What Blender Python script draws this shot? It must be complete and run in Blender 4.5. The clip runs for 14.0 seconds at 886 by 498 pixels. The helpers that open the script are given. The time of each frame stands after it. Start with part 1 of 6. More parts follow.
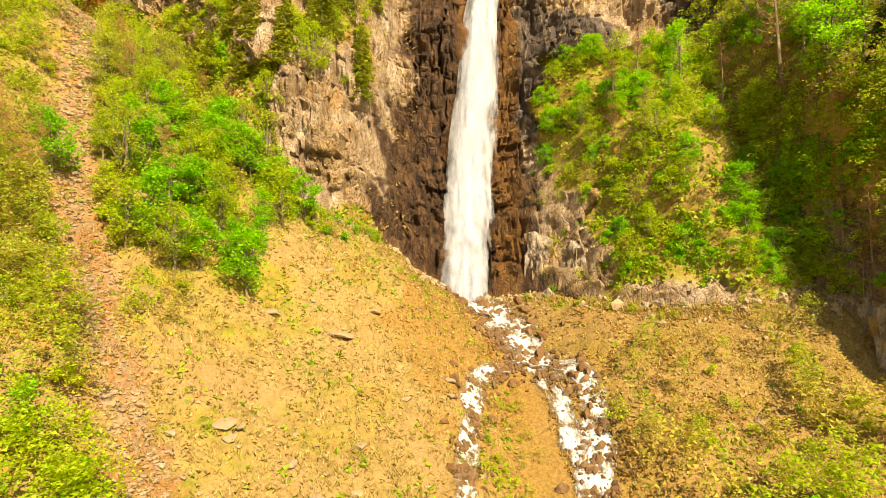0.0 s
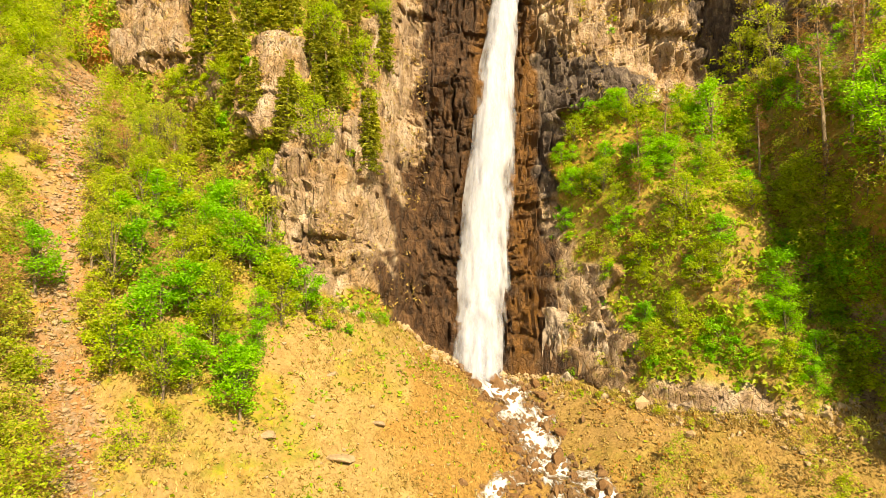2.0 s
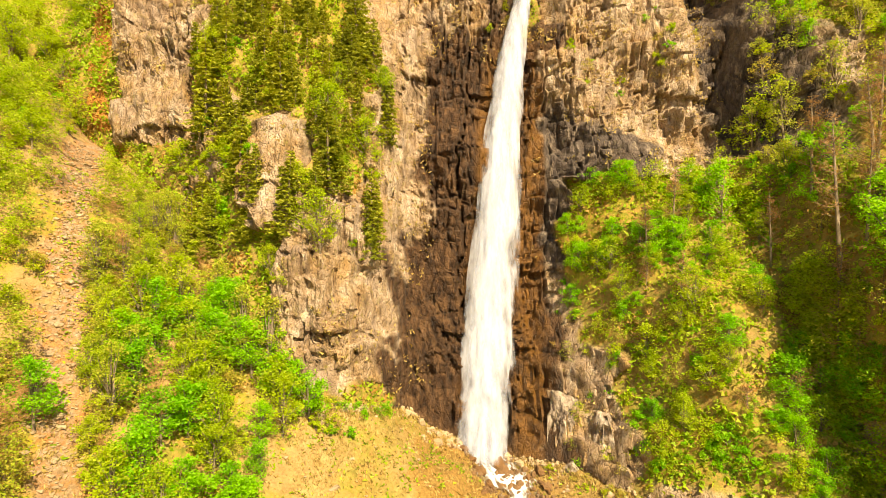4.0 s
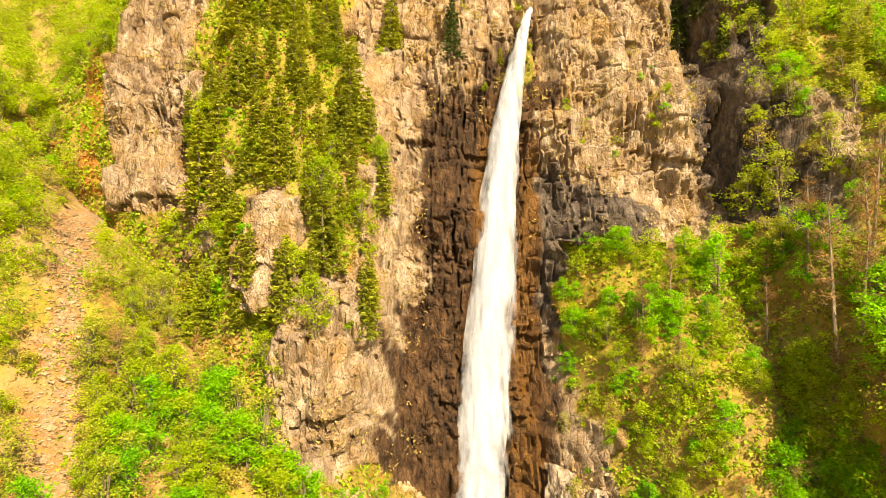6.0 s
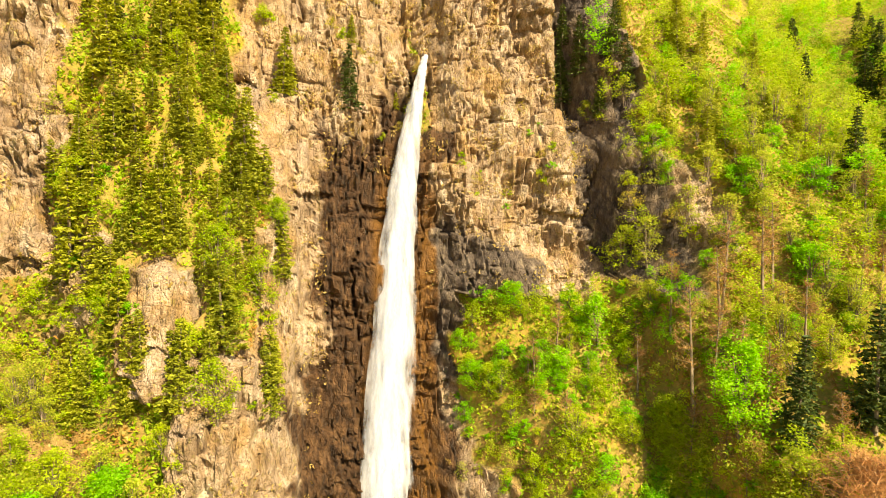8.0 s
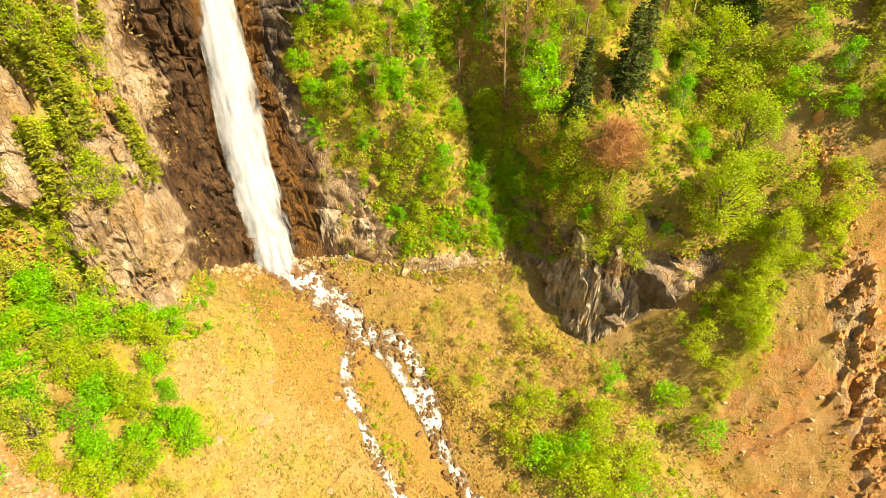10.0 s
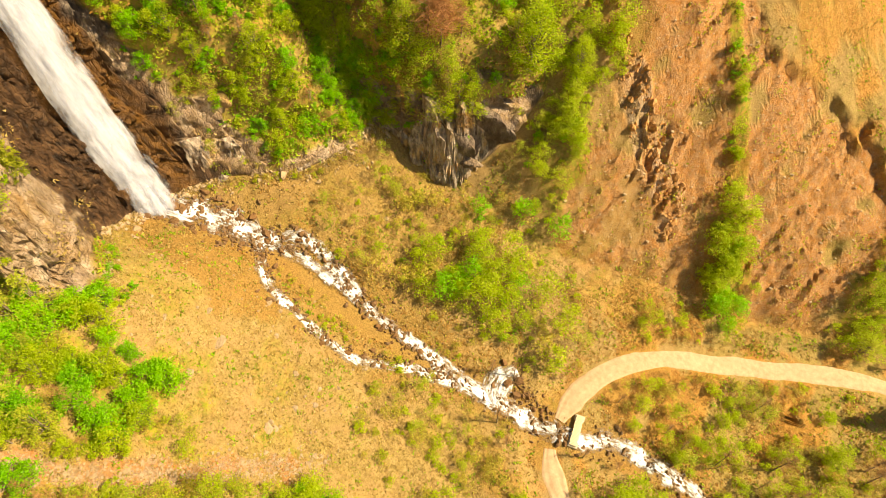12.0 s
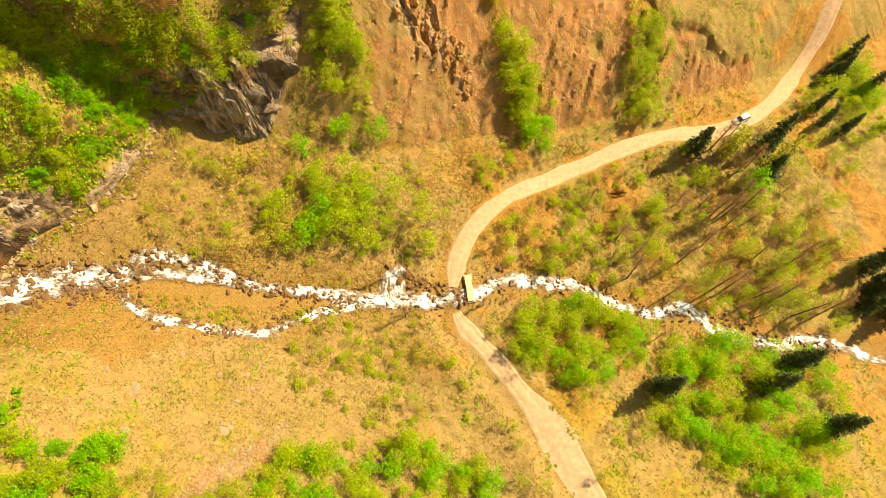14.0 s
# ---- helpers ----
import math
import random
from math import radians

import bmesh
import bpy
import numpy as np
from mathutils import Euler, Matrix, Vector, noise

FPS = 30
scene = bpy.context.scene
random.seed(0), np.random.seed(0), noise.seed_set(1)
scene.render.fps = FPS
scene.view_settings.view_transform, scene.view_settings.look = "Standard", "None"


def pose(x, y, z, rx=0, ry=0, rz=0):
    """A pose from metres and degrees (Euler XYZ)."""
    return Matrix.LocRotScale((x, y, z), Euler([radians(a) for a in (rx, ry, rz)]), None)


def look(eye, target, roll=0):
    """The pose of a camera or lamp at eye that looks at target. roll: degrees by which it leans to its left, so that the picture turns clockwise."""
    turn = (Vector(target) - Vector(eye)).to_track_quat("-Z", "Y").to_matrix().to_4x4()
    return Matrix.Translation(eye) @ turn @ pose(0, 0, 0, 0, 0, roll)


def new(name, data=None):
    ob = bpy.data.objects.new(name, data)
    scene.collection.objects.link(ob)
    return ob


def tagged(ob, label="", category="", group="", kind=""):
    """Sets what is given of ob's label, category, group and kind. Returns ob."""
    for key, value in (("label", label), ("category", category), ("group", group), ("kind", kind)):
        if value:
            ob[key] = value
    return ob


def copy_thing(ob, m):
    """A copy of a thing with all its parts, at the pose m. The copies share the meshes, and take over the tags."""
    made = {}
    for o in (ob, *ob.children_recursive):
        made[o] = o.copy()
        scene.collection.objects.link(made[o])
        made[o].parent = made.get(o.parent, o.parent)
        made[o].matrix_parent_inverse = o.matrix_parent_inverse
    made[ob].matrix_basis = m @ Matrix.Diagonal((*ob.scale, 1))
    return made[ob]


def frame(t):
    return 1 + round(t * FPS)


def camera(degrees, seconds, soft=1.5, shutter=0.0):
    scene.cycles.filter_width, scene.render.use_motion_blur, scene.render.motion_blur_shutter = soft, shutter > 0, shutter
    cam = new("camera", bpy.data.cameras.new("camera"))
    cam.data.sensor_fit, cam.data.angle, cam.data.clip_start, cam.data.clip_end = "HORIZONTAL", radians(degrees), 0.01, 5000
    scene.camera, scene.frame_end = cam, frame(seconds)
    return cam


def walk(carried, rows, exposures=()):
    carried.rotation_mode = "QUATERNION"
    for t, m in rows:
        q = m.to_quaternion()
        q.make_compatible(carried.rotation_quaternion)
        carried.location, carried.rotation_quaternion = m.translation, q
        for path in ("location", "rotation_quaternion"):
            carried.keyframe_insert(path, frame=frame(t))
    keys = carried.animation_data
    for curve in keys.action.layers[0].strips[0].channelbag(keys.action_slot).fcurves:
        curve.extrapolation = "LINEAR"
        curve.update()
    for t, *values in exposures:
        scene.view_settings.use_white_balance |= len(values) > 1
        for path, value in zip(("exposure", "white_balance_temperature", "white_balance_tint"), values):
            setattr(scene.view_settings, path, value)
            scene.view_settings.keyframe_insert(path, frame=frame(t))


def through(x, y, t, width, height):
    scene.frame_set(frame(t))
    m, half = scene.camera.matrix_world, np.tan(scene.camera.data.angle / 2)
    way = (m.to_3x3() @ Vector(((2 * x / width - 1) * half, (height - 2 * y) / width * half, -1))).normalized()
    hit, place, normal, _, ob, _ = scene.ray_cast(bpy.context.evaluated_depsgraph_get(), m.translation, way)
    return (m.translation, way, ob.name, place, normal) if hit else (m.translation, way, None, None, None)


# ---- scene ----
cam = camera(77.0, 14.0, 0.7)
# seconds, eye x y z, yaw, pitch, roll
ROWS = [
    (0, 0.00, 0.00, 4.24, 0.00, 1.62, -0.02),
    (0.5, 0.49, 2.15, 7.01, 0.67, 1.45, -0.04),
    (1, 0.72, 2.72, 9.42, 1.14, 1.17, -0.05),
    (1.5, 0.93, 3.07, 11.73, 1.75, 0.92, -0.12),
    (2, 1.04, 3.51, 14.08, 2.22, 0.79, -0.13),
    (2.5, 1.16, 3.75, 16.68, 2.46, 0.37, -0.07),
    (3, 1.24, 4.10, 19.32, 2.67, 0.08, -0.13),
    (3.2, 1.23, 4.30, 20.64, 2.74, -0.35, -0.22),
    (5.5, 1.15, 4.55, 31.20, 2.89, -0.55, 0.17),
    (6, 1.16, 4.80, 33.73, 2.39, -0.76, 0.18),
    (6.5, 0.93, 4.92, 36.21, 1.60, -1.10, 0.19),
    (7, 0.11, 5.10, 38.77, 0.44, -1.27, 0.19),
    (7.5, -0.57, 5.00, 41.22, -2.37, -1.58, 0.11),
    (8, -2.31, 4.30, 44.15, -10.61, -3.36, -0.08),
    (8.5, -3.64, 3.24, 46.55, -17.06, -14.37, 0.00),
    (9, -7.11, 3.08, 49.48, -23.96, -25.23, 0.00),
    (9.2, -8.27, 2.95, 50.70, -26.01, -29.07, 0.01),
    (11.3, -19.49, 4.59, 64.76, -51.07, -51.09, -0.04),
    (11.5, -19.79, 4.45, 65.73, -53.62, -52.46, 0.03),
    (12, -19.86, 4.56, 68.16, -58.65, -56.12, -0.02),
    (12.5, -19.65, 4.51, 69.98, -63.55, -59.24, 0.03),
    (13, -18.89, 4.46, 72.53, -70.86, -62.94, 0.08),
    (13.5, -18.39, 4.06, 74.76, -78.84, -65.77, 0.16),
    (14, -17.35, 4.25, 77.34, -89.04, -69.01, -0.16),
]
walk(cam, [(t, pose(x, y, z, 90 + pitch, roll, yaw)) for t, x, y, z, yaw, pitch, roll in ROWS], ((0.0, 1.15, 8600, 4), (3.2, 1.24, 8600, 5), (7.5, 1.38, 8600, 2), (9.2, 1.42, 8400, -3), (11.3, 1.08, 8700, 6), (14.0, 1.04, 9200, 5)))
# ---- daylight: a high spring sun behind the flight, over the east side ----
SUN_TO = Vector((0.35, -0.62, 0.70)).normalized()
world = bpy.data.worlds.new("daylight")
scene.world = world
world.use_nodes = True
_sky = world.node_tree.nodes.new("ShaderNodeTexSky")
_sky.sky_type, _sky.sun_disc = "NISHITA", False
_sky.sun_elevation = math.asin(SUN_TO.z)
_sky.sun_rotation = math.atan2(SUN_TO.x, SUN_TO.y)
world.node_tree.links.new(_sky.outputs["Color"], world.node_tree.nodes["Background"].inputs["Color"])
world.node_tree.nodes["Background"].inputs["Strength"].default_value = 0.076
sun = new("sun", bpy.data.lights.new("sun", "SUN"))
sun.data.energy, sun.data.angle, sun.data.color = 5.0, radians(0.55), (1.0, 0.90, 0.74)
sun.matrix_world = look(SUN_TO * 300, (0, 0, 0))
# ---- materials ----
class Mat:
    """A small builder of node materials."""

    def __init__(self, name, rough=0.8):
        self.m = bpy.data.materials.new(name)
        self.m.use_nodes = True
        self.t = self.m.node_tree
        self.out = self.t.nodes["Material Output"]
        self.b = self.t.nodes["Principled BSDF"]
        self.b.inputs["Roughness"].default_value = rough
        self.b.inputs["Specular IOR Level"].default_value = 0.25

    def node(self, kind, **values):
        n = self.t.nodes.new(kind)
        for k, v in values.items():
            n.inputs[k.replace("_", " ")].default_value = v
        return n

    def link(self, a, b):
        self.t.links.new(a, b)
        return self

    def place(self, scale=(1, 1, 1)):
        c, m = self.node("ShaderNodeTexCoord"), self.node("ShaderNodeMapping")
        m.inputs["Scale"].default_value = scale
        self.link(c.outputs["Object"], m.inputs["Vector"])
        return m.outputs["Vector"]

    def noise(self, scale, detail=4, rough=0.6, stretch=(1, 1, 1)):
        n = self.node("ShaderNodeTexNoise", Scale=scale, Detail=detail, Roughness=rough)
        self.link(self.place(stretch), n.inputs["Vector"])
        return n.outputs["Fac"]

    def cells(self, scale, stretch=(1, 1, 1), feature="F1", out="Distance"):
        n = self.node("ShaderNodeTexVoronoi", Scale=scale)
        n.feature = feature
        self.link(self.place(stretch), n.inputs["Vector"])
        return n.outputs[out]

    def attr(self, name):
        n = self.node("ShaderNodeAttribute")
        n.attribute_name = name
        return n.outputs["Fac"]

    def chance(self):
        return self.node("ShaderNodeObjectInfo").outputs["Random"]

    def island(self):
        return self.node("ShaderNodeNewGeometry").outputs["Random Per Island"]

    def ramp(self, fac, *stops):
        n = self.node("ShaderNodeValToRGB")
        e = n.color_ramp.elements
        while len(e) < len(stops):
            e.new(0.5)
        for s, (p, c) in zip(e, stops):
            s.position = p
            s.color = (*c, 1) if isinstance(c, tuple) else (c, c, c, 1)
        self.link(fac, n.inputs["Fac"])
        return n.outputs["Color"]

    def mix(self, fac, a, b, how="MIX"):
        n = self.node("ShaderNodeMix")
        n.data_type, n.blend_type = "RGBA", how
        for value, socket in ((fac, n.inputs[0]), (a, n.inputs[6]), (b, n.inputs[7])):
            if isinstance(value, (tuple, float, int)):
                socket.default_value = (*value, 1) if isinstance(value, tuple) else value
            else:
                self.link(value, socket)
        return n.outputs[2]

    def math(self, how, a, b=0.0):
        n = self.node("ShaderNodeMath")
        n.operation = how
        for value, socket in ((a, n.inputs[0]), (b, n.inputs[1])):
            if isinstance(value, (float, int)):
                socket.default_value = value
            else:
                self.link(value, socket)
        return n.outputs[0]

    def colour(self, socket):
        if isinstance(socket, tuple):
            self.b.inputs["Base Color"].default_value = (*socket, 1)
        else:
            self.link(socket, self.b.inputs["Base Color"])
        return self

    def bump(self, height, strength=0.5, distance=0.1):
        n = self.node("ShaderNodeBump", Strength=strength, Distance=distance)
        self.link(height, n.inputs["Height"])
        self.link(n.outputs["Normal"], self.b.inputs["Normal"])
        return self


def ground_material():
    """Rock, wet rock, soil, dry grass and green cover, laid by what grows where."""
    m = Mat("hillside", 0.9)
    big, mid, fine, grit = m.noise(0.10, 5), m.noise(0.8, 6, 0.7), m.noise(4.2, 5, 0.75), m.noise(14.0, 3, 0.7)
    straw = m.ramp(mid, (0.32, (0.24, 0.15, 0.04)), (0.48, (0.37, 0.262, 0.088)), (0.66, (0.47, 0.35, 0.145)))
    straw = m.mix(m.ramp(big, (0.46, 0.0), (0.62, 0.3)), straw, (0.27, 0.21, 0.035))
    straw = m.mix(m.ramp(fine, (0.38, 0.85), (0.50, 0.0)), straw, (0.15, 0.075, 0.015))
    straw = m.mix(m.ramp(grit, (0.52, 0.0), (0.68, 0.6)), straw, (0.52, 0.38, 0.17))
    straw = m.mix(m.ramp(m.noise(0.22, 5, 0.7), (0.42, 0.0), (0.6, 0.65)), straw, m.mix(fine, (0.30, 0.17, 0.06), (0.55, 0.37, 0.18)))
    straw = m.mix(1.0, straw, (0.84, 0.83, 0.80), "MULTIPLY")
    green = m.mix(m.ramp(mid, (0.36, 0.0), (0.62, 1.0)), (0.12, 0.135, 0.013), (0.31, 0.29, 0.025))
    green = m.mix(m.ramp(m.noise(1.7, 6, 0.7), (0.46, 0.0), (0.58, 0.85)), green, (0.40, 0.22, 0.06))
    soil = m.mix(m.ramp(m.noise(0.9, 8, 0.82, (0.65, 1.0, 0.65)), (0.42, 0.0), (0.58, 1.0)), (0.46, 0.165, 0.025), (0.62, 0.275, 0.07))
    soil = m.mix(m.ramp(fine, (0.38, 0.75), (0.48, 0.0)), soil, (0.20, 0.08, 0.02))
    soil = m.mix(m.ramp(grit, (0.54, 0.0), (0.66, 0.6)), soil, (0.66, 0.37, 0.15))
    soil = m.mix(m.ramp(m.noise(2.0, 5, 0.7), (0.56, 0.0), (0.66, 0.55)), soil, (0.36, 0.27, 0.05))
    chip = m.cells(3.2, out="Color")
    pebble = m.mix(0.35, m.mix(m.ramp(m.cells(3.2), (0.0, 0.0), (0.5, 1.0)), (0.54, 0.42, 0.30), (0.26, 0.17, 0.09)), m.ramp(chip, (0.2, (0.35, 0.25, 0.15)), (0.8, (0.72, 0.58, 0.42))))
    soil = m.mix(m.math("MULTIPLY", m.attr("pebbly"), m.ramp(mid, (0.36, 0.2), (0.6, 1.0))), soil, pebble)
    strata = m.noise(0.55, 8, 0.75, (1.0, 1.0, 0.45))
    rock = m.ramp(strata, (0.33, (0.12, 0.075, 0.045)), (0.44, (0.38, 0.255, 0.145)), (0.56, (0.60, 0.45, 0.32)), (0.70, (0.80, 0.70, 0.57)))
    rock = m.mix(m.ramp(m.noise(0.16, 5), (0.48, 0.0), (0.66, 0.6)), rock, (0.52, 0.30, 0.10))
    rock = m.mix(m.ramp(fine, (0.36, 0.85), (0.47, 0.0)), rock, (0.09, 0.055, 0.032))
    rock = m.mix(m.ramp(m.noise(1.3, 6, 0.7), (0.56, 0.0), (0.66, 0.6)), rock, (0.36, 0.31, 0.05))
    rock = m.mix(m.ramp(m.noise(0.3, 6, 0.7), (0.50, 0.0), (0.64, 0.55)), rock, (0.30, 0.215, 0.165))
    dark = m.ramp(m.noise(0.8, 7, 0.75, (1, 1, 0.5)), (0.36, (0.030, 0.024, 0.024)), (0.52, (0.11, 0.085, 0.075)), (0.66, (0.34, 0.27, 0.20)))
    wet = m.ramp(m.noise(1.1, 7, 0.75, (1, 1, 0.35)), (0.36, (0.022, 0.011, 0.006)), (0.5, (0.085, 0.044, 0.022)), (0.64, (0.20, 0.11, 0.055)))
    wet = m.mix(m.ramp(grit, (0.64, 0.0), (0.72, 0.6)), wet, (0.5, 0.42, 0.32))
    wet = m.mix(m.math("MULTIPLY", m.attr("rust"), m.ramp(mid, (0.35, 0.35), (0.6, 0.9))), wet, (0.46, 0.20, 0.022))
    # dark basalt, and shade coloured onto the east gully wall and the buttress
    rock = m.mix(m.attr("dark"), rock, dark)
    rock = m.mix(m.attr("wet"), rock, wet)
    c = m.mix(m.attr("green"), straw, green)
    c = m.mix(m.attr("soil"), c, soil)
    c = m.mix(m.attr("damp"), c, m.mix(m.ramp(fine, (0.36, 0.0), (0.6, 1.0)), (0.16, 0.085, 0.018), (0.37, 0.215, 0.06)))
    c = m.mix(m.attr("rock"), c, rock)
    m.colour(m.mix(1.0, c, (0.85, 0.83, 0.82), "MULTIPLY"))
    gloss = m.math("MULTIPLY", m.attr("wet"), 0.5)
    m.link(m.math("SUBTRACT", 0.92, gloss), m.b.inputs["Roughness"])
    edge = m.ramp(m.cells(1.0, (1.3, 1.3, 0.55), "DISTANCE_TO_EDGE"), (0.0, 0.0), (0.10, 1.0))
    facets = m.math("MULTIPLY", m.math("MULTIPLY", edge, m.attr("rock")), 0.22)
    stony = m.math("ADD", m.math("MULTIPLY", m.math("MAXIMUM", m.attr("rock"), m.math("MULTIPLY", m.attr("soil"), 0.8)), 0.7), 0.3)
    rough = m.math("MULTIPLY", m.math("ADD", m.math("MULTIPLY", mid, 0.8), m.math("MULTIPLY", fine, 0.5)), stony)
    m.bump(m.math("ADD", rough, facets), 1.0, 0.7)
    return m.m


def leaf_material(name, low, high, rare, through=0.35):
    m = Mat(name, 0.6)
    patch = m.node("ShaderNodeTexNoise", Scale=0.22, Detail=3.0)
    m.link(m.node("ShaderNodeNewGeometry").outputs["Position"], patch.inputs["Vector"])
    own = m.math("ADD", m.math("MULTIPLY", m.chance(), 0.5), m.math("MULTIPLY", patch.outputs["Fac"], 0.9))
    c = m.mix(m.ramp(own, (0.3, 0.0), (1.0, 1.0)), low, high)
    c = m.mix(m.ramp(m.island(), (0.45, 0.0), (1.0, 0.75)), c, rare)
    c = m.mix(m.ramp(m.island(), (0.0, 0.55), (0.3, 0.0)), c, (0.03, 0.05, 0.004))
    m.colour(c)
    t = m.node("ShaderNodeBsdfTranslucent")
    m.link(c, t.inputs["Color"])
    s = m.node("ShaderNodeMixShader", Fac=through)
    m.link(m.b.outputs[0], s.inputs[1]).link(t.outputs[0], s.inputs[2]).link(s.outputs[0], m.out.inputs["Surface"])
    return m.m


def plain_material(name, low, high, scale=3.0, rough=0.85, bump=0.3, metal=0.0, stretch=(1, 1, 1)):
    m = Mat(name, rough)
    n = m.noise(scale, 5, 0.65, stretch)
    m.colour(m.mix(m.ramp(n, (0.32, 0.0), (0.68, 1.0)), low, high))
    m.b.inputs["Metallic"].default_value = metal
    m.bump(m.noise(scale * 3, 4, 0.6, stretch), bump, 0.05)
    return m.m


def stone_material(name, low, high, lichen):
    m = Mat(name, 0.85)
    n = m.noise(1.6, 6, 0.7)
    c = m.mix(m.ramp(n, (0.3, 0.0), (0.68, 1.0)), low, high)
    c = m.mix(m.ramp(m.chance(), (0.0, 0.0), (1.0, 0.6)), c, lichen)
    c = m.mix(m.ramp(m.island(), (0.0, 0.0), (1.0, 0.7)), c, m.mix(0.5, low, lichen))
    m.colour(c).bump(m.noise(5.0, 5, 0.7), 0.8, 0.15)
    return m.m


def cliff_material():
    """Bare grey rock, streaked down its face, ochre stained, cleft shade painted in black."""
    m = Mat("cliff_rock", 0.88)
    m.colour(m.ramp(m.noise(1.0, 8, 0.72, (1, 1, 0.4)), (0.34, (0.05, 0.04, 0.035)), (0.46, (0.24, 0.18, 0.135)), (0.58, (0.42, 0.335, 0.26)), (0.74, (0.58, 0.50, 0.41))))
    c = m.b.inputs["Base Color"].links[0].from_socket
    c = m.mix(m.ramp(m.noise(0.35, 5, 0.65), (0.50, 0.0), (0.66, 0.7)), c, (0.45, 0.26, 0.09))
    c = m.mix(m.ramp(m.noise(4.0, 5, 0.75), (0.34, 0.85), (0.45, 0.0)), c, (0.06, 0.045, 0.035))
    c = m.mix(m.ramp(m.noise(0.9, 6, 0.7), (0.60, 0.0), (0.68, 0.6)), c, (0.28, 0.28, 0.05))
    m.colour(c).bump(m.math("ADD", m.noise(1.6, 7, 0.7, (1, 1, 0.5)), m.math("MULTIPLY", m.noise(6.0, 4, 0.7), 0.4)), 0.9, 0.4)
    return m.m


def fall_material():
    """White falling water: dense in the middle, torn into strands at its edges."""
    m = Mat("falling_water", 0.6)
    streak = m.noise(1.1, 5, 0.55, (1.0, 1.0, 0.06))
    puff = m.noise(0.45, 4, 0.6, (1.0, 1.0, 0.35))
    m.colour(m.mix(m.ramp(streak, (0.33, 0.0), (0.60, 1.0)), (0.50, 0.51, 0.58), (0.66, 0.67, 0.74)))
    t = m.node("ShaderNodeBsdfTranslucent")
    t.inputs["Color"].default_value = (0.62, 0.65, 0.75, 1)
    body = m.node("ShaderNodeMixShader", Fac=0.4)
    m.link(m.b.outputs[0], body.inputs[1]).link(t.outputs[0], body.inputs[2])
    clear = m.node("ShaderNodeBsdfTransparent")
    torn = m.math("ADD", m.math("MULTIPLY", m.math("SUBTRACT", streak, 0.5), 1.9), m.math("MULTIPLY", m.math("SUBTRACT", puff, 0.5), 0.7))
    cover = m.ramp(m.math("ADD", m.attr("dense"), torn), (0.0, 0.0), (1.0, 1.0))
    s = m.node("ShaderNodeMixShader")
    m.link(cover, s.inputs[0]).link(clear.outputs[0], s.inputs[1]).link(body.outputs[0], s.inputs[2]).link(s.outputs[0], m.out.inputs["Surface"])
    return m.m


def rapids_material():
    """Lacy white water: threads of foam along the flow, thin brown water beside them, and the bed bare at the edges."""
    m = Mat("white_water", 0.3)
    flow = m.node("ShaderNodeAttribute")
    flow.attribute_name = "flow"
    n = m.node("ShaderNodeTexNoise", Scale=1.5, Detail=8.0, Roughness=0.72, Distortion=0.5)
    m.link(flow.outputs["Vector"], n.inputs["Vector"])
    k = m.noise(3.6, 5, 0.7)
    foam = m.math("ADD", m.math("ADD", m.attr("dense"), m.math("MULTIPLY", m.math("SUBTRACT", n.outputs["Fac"], 0.5), 2.3)), m.math("MULTIPLY", m.math("SUBTRACT", k, 0.5), 0.7))
    m.colour(m.mix(m.ramp(foam, (0.12, 0.0), (0.45, 0.45), (0.85, 1.0)), (0.15, 0.085, 0.035), (0.74, 0.76, 0.78)))
    m.bump(m.noise(2.3, 5, 0.7), 0.5, 0.15)
    clear = m.node("ShaderNodeBsdfTransparent")
    s = m.node("ShaderNodeMixShader")
    m.link(m.ramp(foam, (0.0, 0.0), (0.62, 1.0)), s.inputs[0]).link(clear.outputs[0], s.inputs[1]).link(m.b.outputs[0], s.inputs[2]).link(s.outputs[0], m.out.inputs["Surface"])
    return m.m


GROUND = ground_material()
LEAF_SPRING = leaf_material("spring_leaves", (0.29, 0.46, 0.018), (0.50, 0.60, 0.03), (0.57, 0.59, 0.06), 0.6)
LEAF_VIVID = leaf_material("vivid_leaves", (0.14, 0.46, 0.018), (0.32, 0.62, 0.024), (0.40, 0.66, 0.04), 0.6)
LEAF_PALE = leaf_material("budding_leaves", (0.42, 0.37, 0.055), (0.48, 0.49, 0.055), (0.56, 0.33, 0.08), 0.4)
NEEDLE = leaf_material("conifer_needles", (0.17, 0.205, 0.016), (0.36, 0.37, 0.026), (0.47, 0.44, 0.05), 0.4)
NEEDLE_DARK = leaf_material("dark_needles", (0.035, 0.065, 0.014), (0.07, 0.10, 0.016), (0.14, 0.15, 0.025), 0.2)
LEAF_OLIVE = leaf_material("opening_leaves", (0.34, 0.45, 0.035), (0.50, 0.57, 0.05), (0.56, 0.42, 0.09), 0.55)
TWIG = leaf_material("bare_twigs", (0.42, 0.22, 0.08), (0.52, 0.30, 0.11), (0.30, 0.15, 0.06), 0.25)
TWIG_RED = leaf_material("reddish_twigs", (0.50, 0.22, 0.08), (0.60, 0.32, 0.13), (0.38, 0.17, 0.07), 0.25)
DRYGRASS = leaf_material("dry_grass", (0.38, 0.25, 0.07), (0.48, 0.34, 0.11), (0.56, 0.42, 0.18), 0.4)
HERB = leaf_material("low_herbs", (0.18, 0.39, 0.014), (0.37, 0.50, 0.024), (0.48, 0.45, 0.06), 0.5)
